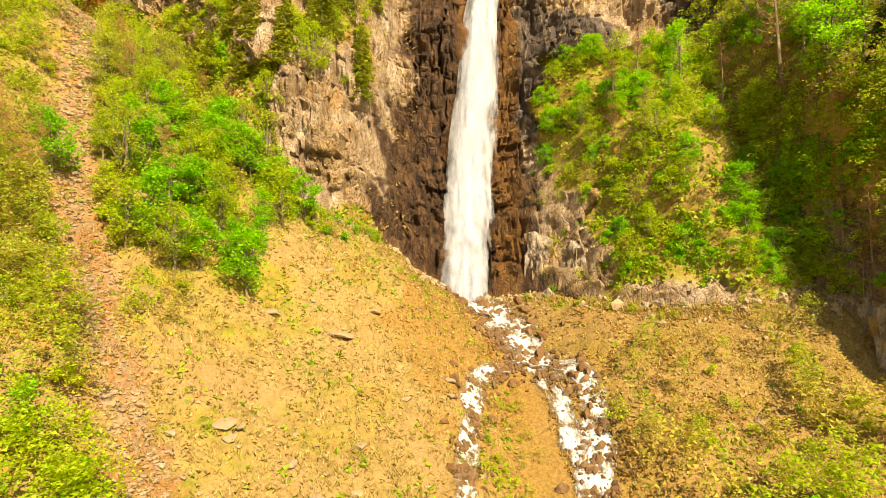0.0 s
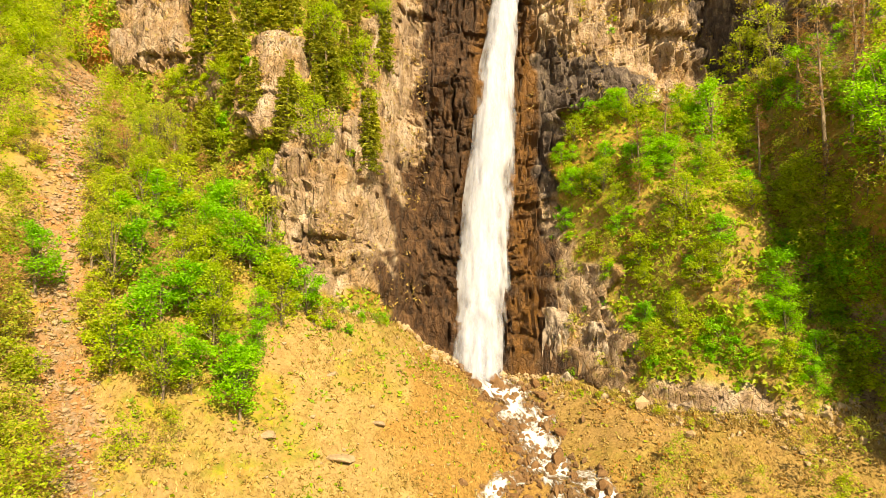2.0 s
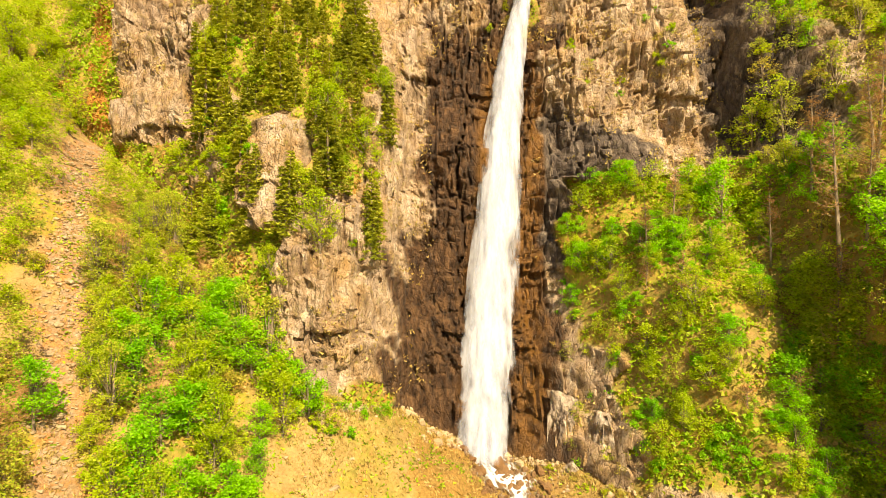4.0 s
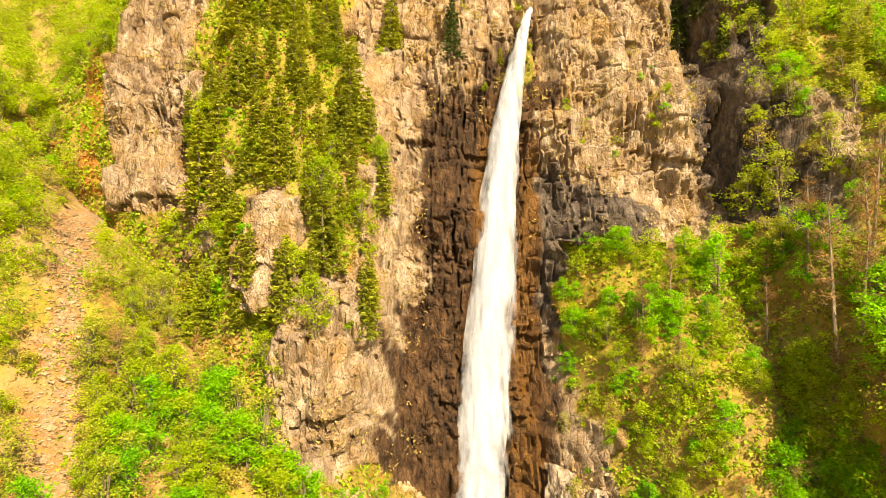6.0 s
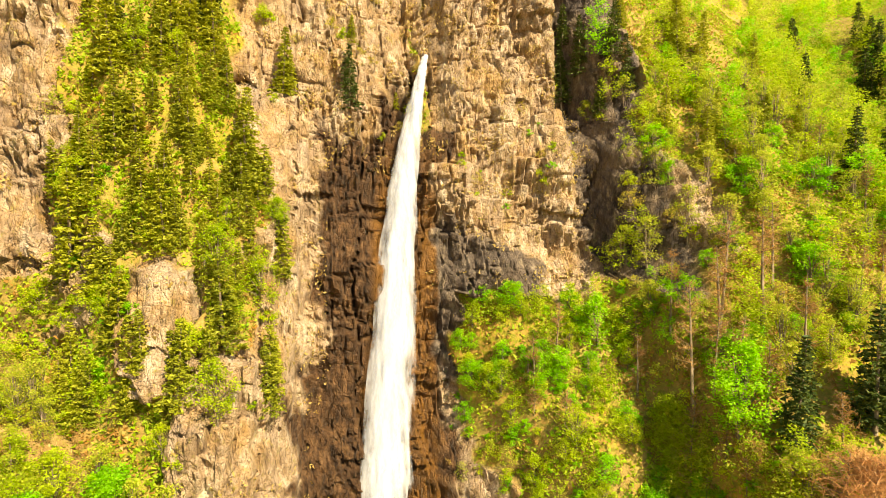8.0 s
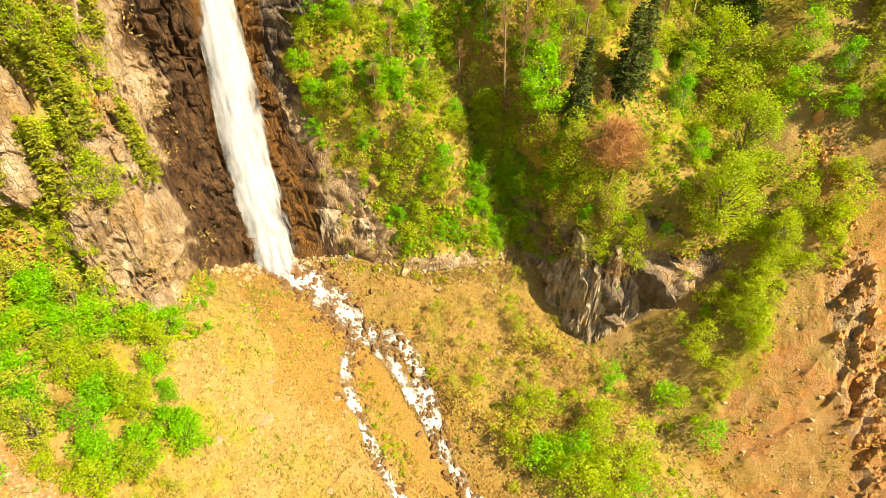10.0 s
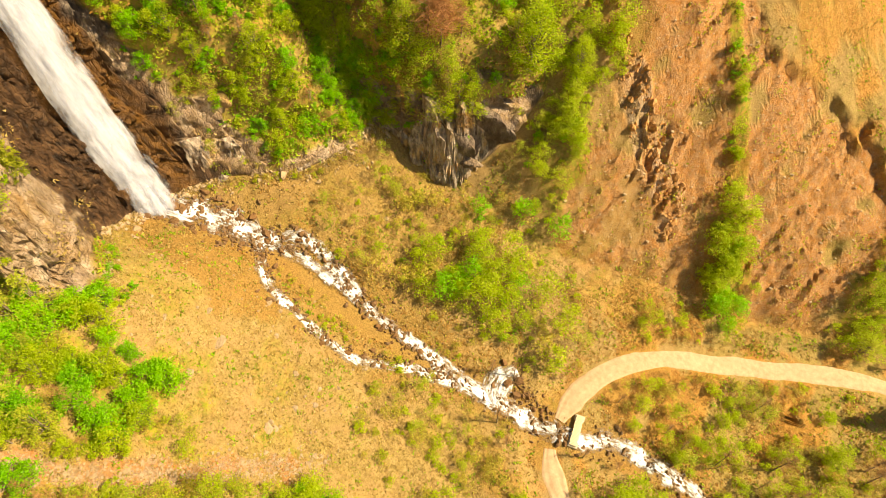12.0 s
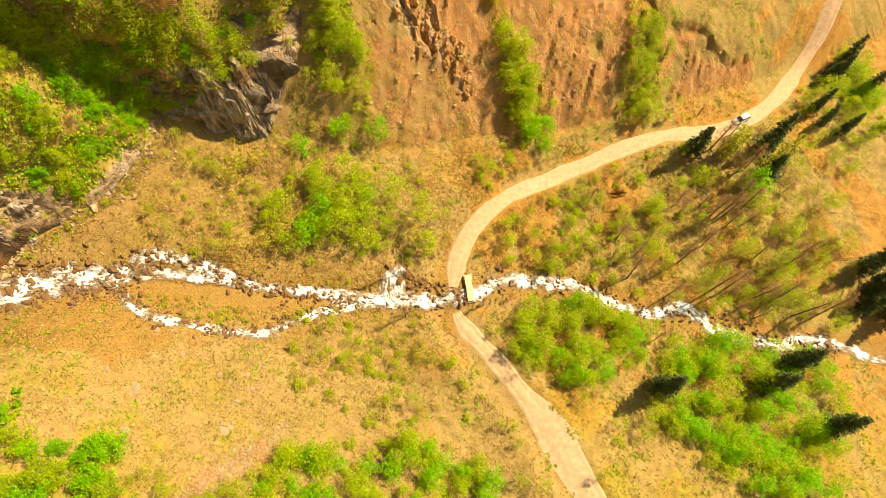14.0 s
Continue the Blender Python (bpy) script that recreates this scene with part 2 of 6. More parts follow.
LITTER = leaf_material("dead_bracken", (0.34, 0.15, 0.03), (0.42, 0.24, 0.06), (0.50, 0.32, 0.10), 0.35)
BARK = plain_material("bark", (0.10, 0.07, 0.045), (0.30, 0.23, 0.16), 4.0, 0.9, 0.6, stretch=(1, 1, 0.3))
STONE = stone_material("fallen_stone", (0.20, 0.14, 0.10), (0.52, 0.42, 0.31), (0.40, 0.27, 0.13))
STONE_EARTH = stone_material("earthy_stone", (0.30, 0.13, 0.035), (0.60, 0.30, 0.10), (0.50, 0.28, 0.13))
CLIFF = cliff_material()
STONE_WET = stone_material("wet_stone", (0.07, 0.04, 0.02), (0.25, 0.15, 0.075), (0.24, 0.11, 0.035))
FALL = fall_material()
RAPIDS = rapids_material()
GRAVEL = plain_material("packed_gravel", (0.36, 0.235, 0.135), (0.50, 0.34, 0.215), 1.2, 0.95, 0.4)
CONCRETE = plain_material("concrete", (0.40, 0.33, 0.25), (0.58, 0.50, 0.39), 1.5, 0.9, 0.3)
TIMBER = plain_material("weathered_wood", (0.20, 0.13, 0.07), (0.48, 0.36, 0.22), 3.0, 0.85, 0.4, stretch=(1, 0.2, 1))
# ---- the lie of the land ----
# vectorised gradient noise and its sums
_tab = np.random.RandomState(7)
PERM = _tab.permutation(512)
RND = _tab.rand(512)


def hash3(i, j, k):
    return PERM[(PERM[(PERM[i % 512] + j) % 512] + k) % 512]


def vnoise(x, y, z=0.0):
    """Smooth value noise in -1..1."""
    x, y, z = np.broadcast_arrays(np.asarray(x, float), np.asarray(y, float), np.asarray(z, float))
    i, j, k = (np.floor(v).astype(int) for v in (x, y, z))
    u, v, w = x - i, y - j, z - k
    u, v, w = (q * q * q * (q * (6 * q - 15) + 10) for q in (u, v, w))
    out = 0
    for a in (0, 1):
        for b in (0, 1):
            for c in (0, 1):
                r = RND[hash3(i + a, j + b, k + c)]
                out = out + r * (u if a else 1 - u) * (v if b else 1 - v) * (w if c else 1 - w)
    return 2 * out - 1


def fbm(x, y, z=0.0, octaves=4, gain=0.5):
    out, amp, f = 0, 1.0, 1.0
    for n in range(octaves):
        out = out + amp * vnoise(x * f + 17.3 * n, y * f - 9.1 * n, z * f + 4.7 * n)
        amp, f = amp * gain, f * 2.03
    return out


def smooth(a, b, x):
    t = np.clip((x - a) / (b - a), 0, 1)
    return t * t * (3 - 2 * t)


def band(a, b, soft, x):
    return smooth(a - soft, a + soft, x) * (1 - smooth(b - soft, b + soft, x))


def soft_interp(x, xs, ys, width=1.0):
    """Straight pieces between the stations, with rounded corners."""
    return sum(w * np.interp(x + o * width, xs, ys) for o, w in ((-1, 0.25), (-0.4, 0.25), (0.4, 0.25), (1, 0.25)))


# the stream: y, x and height of its bed
BED_Y = (-1600, -420, -220, -100, -60, -36, -18, 2.5, 12, 20, 30, 40, 48, 54, 61, 68, 75)
BED_X = (20, 10, 15, 5, 7.5, 11.5, 16, 11.8, 10.4, 9.6, 8.8, 7.8, 7.4, 7.4, 6.8, 4.2, 4)
BED_Z = (-200, -100, -70, -42, -33.5, -28.8, -26, -22.2, -20.3, -18.6, -15.4, -12, -8.8, -5.8, -3.3, -0.4, 0.4)

# the headwall: stations from west to east, the foot and its setback at five heights
WALL_X = (-1500, -110, -62, -50, -45, -38, -33, -27, -20, -14, -10, -6, 0, 4.5, 9, 14, 20, 26, 30, 32.3, 34.4, 35.6, 37, 40, 46, 52, 62, 78, 110, 1500)
WALL_FOOT = (500, 110, 84, 77, 75, 72, 68, 62, 57.5, 57.3, 60, 68, 71, 71, 68, 63.5, 56.3, 53, 51, 51.5, 51, 42.5, 36.5, 34, 30, 28, 31, 40, 70, 500)
WALL_20 = (500, 110, 84, 77, 75, 72, 68, 62, 58.2, 60.2, 65, 74, 76.3, 77.5, 77, 74.3, 67, 62, 61, 62, 59.5, 53, 48.5, 45.3, 42.4, 41.5, 44, 46, 72, 510)
WALL_27 = (507.0, 110.3, 84.2, 77.0, 75.2, 72.3, 69.2, 63.8, 60.8, 63.0, 66.4, 75.4, 77.6, 79.3, 79.8, 77.8, 72, 68.5, 67.1, 68.7, 67, 62, 58.5, 56, 53, 50.5, 50, 52.3, 76.5, 520.5)
WALL_40 = (520, 111, 84.5, 77, 75.5, 72.8, 71.5, 67, 65.5, 67, 69.5, 77.3, 79.6, 81, 81.6, 81.5, 80, 80.5, 78.5, 81, 78, 74.5, 72.5, 69.5, 65, 61, 59, 64, 85, 540)
WALL_60 = (540, 113, 90, 82, 77, 76.5, 75.5, 74, 75, 77, 79, 80.5, 82, 84.5, 86.5, 84, 84.8, 84, 83, 89, 87, 82.5, 80, 78, 78, 77, 77, 84, 105, 570)
WALL_100 = (640, 152, 125, 112, 90, 86, 88, 98, 98, 95, 92, 90, 93, 98, 102, 92, 91, 92, 93, 106, 104, 102, 101, 102, 105, 108, 116, 128, 150, 640)

# the east hillside: where its foot runs, and how high it stands above the foot
FOOT_Y = (-1500, -200, -100, -60, -36, -20, 0, 15, 40, 400)
FOOT_X = (300, 120, 84, 64, 55, 49, 44, 38.5, 36, 30)
CAP_Y = (-1500, -120, -60, -40, -22, -5, 12, 40, 400)
CAP_Z = (10, 10, 12, 17, 26, 42, 75, 90, 90)


def bed(y):
    return soft_interp(y, BED_Y, BED_X, 3), soft_interp(y, BED_Y, BED_Z, 3)


def flank(x, y):
    """Height of the valley floor and its two flanks, before the track was cut."""
    xs, zs = bed(y)
    west = np.maximum(xs - 1.5 - x, 0)
    east = np.maximum(x - xs - 1.5, 0)
    ws = soft_interp(y, (-300, -60, 0, 18, 34, 46, 60, 75), (0.3, 0.2, 0.13, 0.17, 0.34, 0.53, 0.74, 0.76), 3)
    outer = soft_interp(y, (-60, 0, 20, 34, 46, 60, 80), (0.25, 0.3, 0.38, 0.32, 0.16, 0.05, 0.0), 3)
    zw = ws * west + outer * np.maximum(west - 20, 0) - 0.25 * np.maximum(west - 150, 0)
    es = soft_interp(y, (-300, -60, -20, 5, 20, 33, 42, 48, 60), (0.2, 0.1, 0.06, 0.1, 0.2, 0.2, 0.24, 0.34, 0.4), 3)
    over = np.maximum(x - soft_interp(y, FOOT_Y, FOOT_X, 4), 0)
    cap = soft_interp(y, CAP_Y, CAP_Z, 4)
    hill = 0.95 * over
    hill = cap * (1 - np.exp(-(hill / cap) ** 2.2)) ** (1 / 2.2) + 0.12 * np.maximum(over - cap, 0) ** 0.95
    ze = es * np.minimum(east, 40 + 0 * x) + hill
    return zs + zw + ze


# the track: its line from the west over the ford and up the east side
TRACK = ((-60, -44), (-30, -24), (-19.8, -18.0), (-13.2, -14.4), (-6.0, -9.7), (0.8, -4.3), (5.5, 0.6), (9.5, 2.7), (13, 2.8), (17.4, 2.4), (22.5, 0.3), (27.0, -2.6), (32.3, -7.6), (35.2, -12.2),
         (39.2, -20.4), (44.0, -29.6), (47.8, -36.6), (50.2, -43.4), (51.2, -51.2), (54.8, -61.5), (60.0, -69.2), (70.0, -78.4), (79.2, -85), (90, -90), (120, -97))
TRACK_HALF = 2.0


def track_line(step=0.5):
    """Points along the track, evenly spaced and rounded, and their heights."""
    p = np.array(TRACK, float)
    for _ in range(3):
        q = 0.75 * p[:-1] + 0.25 * p[1:]
        r = 0.25 * p[:-1] + 0.75 * p[1:]
        p = np.concatenate([p[:1], np.stack([q, r], 1).reshape(-1, 2), p[-1:]])
    s = np.concatenate([[0], np.cumsum(np.hypot(*np.diff(p, axis=0).T))])
    t = np.arange(0, s[-1], step)
    p = np.stack([np.interp(t, s, p[:, k]) for k in (0, 1)], 1)
    z = flank(p[:, 0], p[:, 1])
    k = np.ones(25) / 25
    z = np.convolve(np.pad(z, 12, mode="edge"), k, "valid")
    return p, z


LINE, LINE_Z = track_line()


def ground(x, y):
    """Height of the land with the track cut into it."""
    x, y = np.broadcast_arrays(np.asarray(x, float), np.asarray(y, float))
    z = np.array(flank(x, y))
    near = (x > -64) & (x < 124) & (y < 12) & (y > -104)
    if near.any():
        px, py = x[near], y[near]
        best, at = np.full(px.shape, 1e9), np.zeros(px.shape, int)
        if px.size < 40:
            d = (px[:, None] - LINE[None, ::2, 0]) ** 2 + (py[:, None] - LINE[None, ::2, 1]) ** 2
            at = 2 * d.argmin(1)
            best = d.min(1)
        for n in range(0, len(LINE), 2) if px.size >= 40 else ():
            d = (px - LINE[n, 0]) ** 2 + (py - LINE[n, 1]) ** 2
            closer = d < best
            best[closer], at[closer] = d[closer], n
        w = 1 - smooth(TRACK_HALF + 0.5, TRACK_HALF + 3.5, np.sqrt(best))
        d = np.gradient(LINE, axis=0)
        rise = np.gradient(LINE_Z) / (d**2).sum(1)
        along = (px - LINE[at, 0]) * d[at, 0] + (py - LINE[at, 1]) * d[at, 1]
        z[near] = z[near] * (1 - w) + (LINE_Z[at] + np.clip(along, -1, 1) * rise[at]) * w
    return z


def track_distance(x, y):
    if np.size(x) == 1 and np.size(y) == 1:
        return np.sqrt(((x - LINE[::3, 0]) ** 2 + (y - LINE[::3, 1]) ** 2).min()) + 0 * x
    best = np.full(np.broadcast(x, y).shape, 1e9)
    for n in range(0, len(LINE), 3):
        best = np.minimum(best, (x - LINE[n, 0]) ** 2 + (y - LINE[n, 1]) ** 2)
    return np.sqrt(best)


# the stony gully on the west slope: y and x of its line
SCREE_Y = (20, 30, 35.5, 41.7, 45.4, 50, 55, 60.5, 70, 76, 90)
SCREE_X = (-9, -15.5, -21, -27.3, -31, -33.6, -36.5, -40, -45, -48, -58)


def scree_line(y):
    return soft_interp(y, SCREE_Y, SCREE_X, 2)


# the scarp that ends the slip: y and x of its edge
SCARP_Y = (-90, -72, -62, -49, -38, -25, -12, -2, 4, 20, 60)
SCARP_X = (66, 68, 69.9, 70.2, 72, 76.5, 79, 75.7, 80, 98, 130)


def beyond_scarp(x, y):
    """Metres east of the scarp's ragged edge."""
    return x - soft_interp(y, SCARP_Y, SCARP_X, 2) + 2.2 * vnoise(x / 5, y / 5, 35.0) + 0.7 * vnoise(x / 1.4, y / 1.4, 36.0)


def slide(x, y):
    """1 on the bare, slipped part of the east hillside."""
    over = x - soft_interp(y, FOOT_Y, FOOT_X, 4)
    return smooth(-3, 3, over) * (1 - smooth(-0.3, 0.3, beyond_scarp(x, y))) * band(-68, 20, 4.0, y + 5 * vnoise(x / 9, y / 9, 31.0))


# the green ribs left standing between the slips: their lines and half widths
RIBS = (((38, 46, 56, 66), (20, 22, 26, 32), (4.5, 4.5, 4.5, 4)), ((46, 50, 59, 67, 75, 82), (-14.5, -12.5, -7.2, -0.5, 6, 11), (4.6, 4.4, 3.0, 1.8, 1.6, 1.4)),
        ((52, 56, 62, 69, 72), (-38.5, -37.5, -36.5, -36, -36), (3.5, 5.0, 5.5, 4.5, 3)))


def ribs(x, y):
    """1 on the green ribs."""
    bend = 1.0 * vnoise(x / 8, 2.5, 33.0) + 1.3 * fbm(x / 3, y / 3, 34.0, 2)
    out = 0
    for xs, ys, half in RIBS:
        h = np.interp(x, xs, half)
        out = np.maximum(out, (1 - smooth(h - 1.0, h + 0.6, np.abs(y - np.interp(x, xs, ys) + bend))) * smooth(xs[0] - 2, xs[0] + 2, x) * (1 - smooth(xs[-1] - 2, xs[-1] + 2, x)))
    return out


def outcrop(x, y):
    """1 where crumbling rock breaks through the slipped hillside."""
    line = 55.0 + 0.46 * (y - 5)
    return smooth(0.0, 0.35, 1 - np.abs((x - line) / 3.6) + 0.55 * vnoise(x / 4, y / 4, 44.0)) * band(0, 36, 3, y)


def fan(x, y):
    """1 on the grassy talus west of the outcrop."""
    return (1 - smooth(-6, -1, x - 55.0 - 0.46 * (y - 5))) * smooth(-8, 0, y)


def relief(x, y):
    """Humps and hollows of the ground, kept off the stream bed and the track."""
    xs, _ = bed(y)
    off = smooth(1.5, 9, np.abs(x - xs)) * smooth(TRACK_HALF, TRACK_HALF + 5, track_distance(x, y))
    z = 0.9 * fbm(x / 14, y / 14, 1.0, 3) + 0.30 * fbm(x / 2.6, y / 2.6, 5.0, 3)
    gully = 1 - smooth(1.0, 4.5, np.abs(x - scree_line(y)))
    z = z - 0.9 * gully * smooth(28, 34, y)
    z = z - 1.5 * np.exp(-(((y + 31) / 0.7) ** 2)) * band(35, 39.5, 0.8, x) - 2.4 * np.exp(-(((x - 41) / 1.9) ** 2) - ((y + 50.5) / 1.9) ** 2)
    bare = slide(x, y)
    rill = np.abs(vnoise(y / 2.4 + 0.12 * x, x / 14, 41.0)) + 0.5 * np.abs(vnoise(y / 0.9 + 0.1 * x, x / 6, 42.0))
    clods = 1 - 1.5 * np.abs(fbm(x / 2.4, y / 1.8, 43.0, 4))
    z = z + 1.5 * smooth(-0.5, 0.4, beyond_scarp(x, y)) * band(-66, 2, 5, y) * smooth(0, 14, x - 58)
    z = z + bare * (1.15 * rill - 0.6 + 0.8 * ribs(x, y) + outcrop(x, y) * (1.5 * clods - 0.3) + 0.22 * fbm(x / 1.5, y / 1.2, 45.0, 2) * (1 - ribs(x, y)))
    return off * z


def rock_cover(x, z):
    """1 where bare rock stands on the headwall, 0 where soil and plants hold."""
    n = 0.5 * fbm(x / 5, z / 5, 3.0, 4)
    x, z = x + 1.8 * vnoise(x / 4.5, z / 4.5, 61.0) + 0.6 * vnoise(x / 1.3, z / 1.3, 62.0), z + 2.6 * vnoise(x / 5, z / 4, 63.0) + 0.6 * vnoise(x / 1.2, z / 1.4, 64.0)
    w = 1.6
    m = np.zeros(np.broadcast(x, z).shape)
    for x0, x1, z0, z1, k in ((-46, -33, 37, 78, 1.0), (-33, -27, 30, 46, 0.7), (-17, -6, 8, 31, 1.0), (-12, -5, 28, 52, 0.75), (-14, 9, 50, 90, 1.0), (-7, 13, -3, 54, 1.25),
                              (10, 31.5, 33, 90, 1.15), (11, 17.5, 0, 12, 1.0), (18, 34, -4, 1.2, 0.6), (31, 41, 35, 84, 1.0), (40, 47, 40, 52, 0.7), (34, 51, -14, 9, 1.05), (-24, -17, 26, 40, 0.7)):
        m = np.maximum(m, k * band(x0, x1, w, x) * band(z0, z1, w, z))
    return smooth(0.3, 0.6, m + n * 0.55)


def wall_y(x, z, zb):
    """Setback of the headwall at x and height z, before its fine relief."""
    nz = [zb]
    for k, level in enumerate((20, 27, 40, 60, 100)):
        nz.append(np.maximum(level + 0 * zb, nz[-1] + 1.0))
    ny = [soft_interp(x, WALL_X, t, 0.7) for t in (WALL_FOOT, WALL_20, WALL_27, WALL_40, WALL_60, WALL_100)]
    y = ny[0] + 0 * z
    for k in range(5):
        t = np.clip((z - nz[k]) / (nz[k + 1] - nz[k]), 0, 1)
        y = y + t * (ny[k + 1] - ny[k])
    return y + np.maximum(z - nz[5], 0) * 0.5


def crags(x, z):
    """How far the rock stands out: columns broken into blocks, ledges and clefts."""
    wx = x + 0.10 * (z - 40) * vnoise(x / 16, z / 40, 1.0) + 0.9 * vnoise(x / 7, z / 9, 2.0) + 0.3 * vnoise(x / 1.3, z / 2.2, 8.0)
    calm = 0.25 + 0.75 * smooth(-0.35, 0.3, fbm(x / 6, z / 7, 71.0, 2))
    out = 0
    for size, tall, amp, seed in ((8.5, 15.0, 2.6, 5), (3.8, 7.5, 1.7, 11), (1.6, 3.6, 0.9, 23), (0.75, 1.7, 0.5, 37)):
        amp = amp * (calm if size < 2 else 1.0)
        col = np.floor(wx / size).astype(int)
        lift = RND[hash3(col, seed, 1)] * tall
        zz = (z + lift + 0.7 * vnoise(x / 2, z / 3, seed)) / tall
        row = np.floor(zz).astype(int)
        f, g = wx / size - col, zz - row
        cleft = 1 - np.clip(np.minimum(f, 1 - f) * size * 4.5, 0, 1)
        joint = 1 - np.clip(np.minimum(g, 1 - g) * tall * 3.2, 0, 1)
        out = out + amp * (RND[hash3(col, row, seed)] - 0.5) - np.minimum(0.55 * amp, 0.6) * np.maximum(cleft, 0.6 * joint) + 0.3 * amp * (g - 0.5) + 0.35 * amp * (f - 0.5) * (1 if seed % 2 else -1)
    out = out + 1.6 * fbm(x / 10, z / 12, 6.0, 3) + 0.22 * fbm(x / 0.9, z / 1.2, 7.0, 2)
    return out


def wall_point(x, z, zb, foot_blend=None):
    y = wall_y(x, z, zb)
    rock = rock_cover(x, z)
    rise = smooth(0, 4, z - zb)
    d = rock * crags(x, z) * (1 - 0.4 * band(9.5, 19, 1.5, x) * (1 - smooth(10, 15, z))) * (1 + 0.7 * band(33, 58, 2.0, x) * (1 - smooth(9, 14, z))) + (1 - rock) * (1.1 * fbm(x / 6, z / 6, 9.0, 4))
    h = z - zb
    cape = band(36, 54, 2.5, x)
    d = d + cape * rock * 2.6 * (0.7 - 2.4 * np.abs(vnoise(x / 3.4 + 0.04 * z, z / 13, 77.0))) * (1 - smooth(10, 16, z)) + cape * 3.4 * smooth(0, 7, h) * (1 - smooth(8, 20, h))
    return y - rise * d, rock
# ---- helpers for meshes ----
def mesh_from(name, verts, faces, material, smooth_shade=False):
    me = bpy.data.meshes.new(name)
    me.from_pydata([tuple(v) for v in verts] if not isinstance(verts, np.ndarray) else verts.tolist(), [], faces if isinstance(faces, list) else faces.tolist())
    me.materials.append(material)
    if smooth_shade:
        me.polygons.foreach_set("use_smooth", [True] * len(me.polygons))
    me.update()
    return me


def mask(me, name, values):
    a = me.attributes.new(name, "FLOAT", "POINT")
    a.data.foreach_set("value", np.ascontiguousarray(values, dtype=np.float32).ravel())


def grid_faces(nu, nv):
    i = np.arange(nu * nv).reshape(nu, nv)
    return np.stack([i[:-1, :-1], i[1:, :-1], i[1:, 1:], i[:-1, 1:]], -1).reshape(-1, 4)


def part(name, bm, material, parent, label=""):
    """Links a bmesh as one mesh object under a thing or a part."""
    me = bpy.data.meshes.new(name)
    bm.to_mesh(me)
    bm.free()
    me.materials.append(material)
    ob = new(name, me)
    ob.parent = parent
    return tagged(ob, label)


def foot_of(x):
    yb = soft_interp(x, WALL_X, WALL_FOOT, 0.7)
    return yb, ground(x, yb)


def on_floor(x, y):
    """A place on the valley floor or its flanks."""
    return float(ground(np.array(float(x)), np.array(float(y))) + relief(np.array(float(x)), np.array(float(y))))


def on_wall(x, z):
    """How far north the headwall stands at x and height z."""
    x, z = np.array(float(x)), np.array(float(z))
    _, zb = foot_of(x)
    return float(wall_point(x, z, zb)[0])


# ---- the land: one sheet, from the valley up the headwall and over its rim ----
def steps(near, far, fine, growth=1.35):
    """Even steps to near, then growing ones out to far."""
    out, s = list(np.arange(0, near, fine)), fine
    while out[-1] < far:
        s *= growth
        out.append(out[-1] + s)
    return np.array(out)


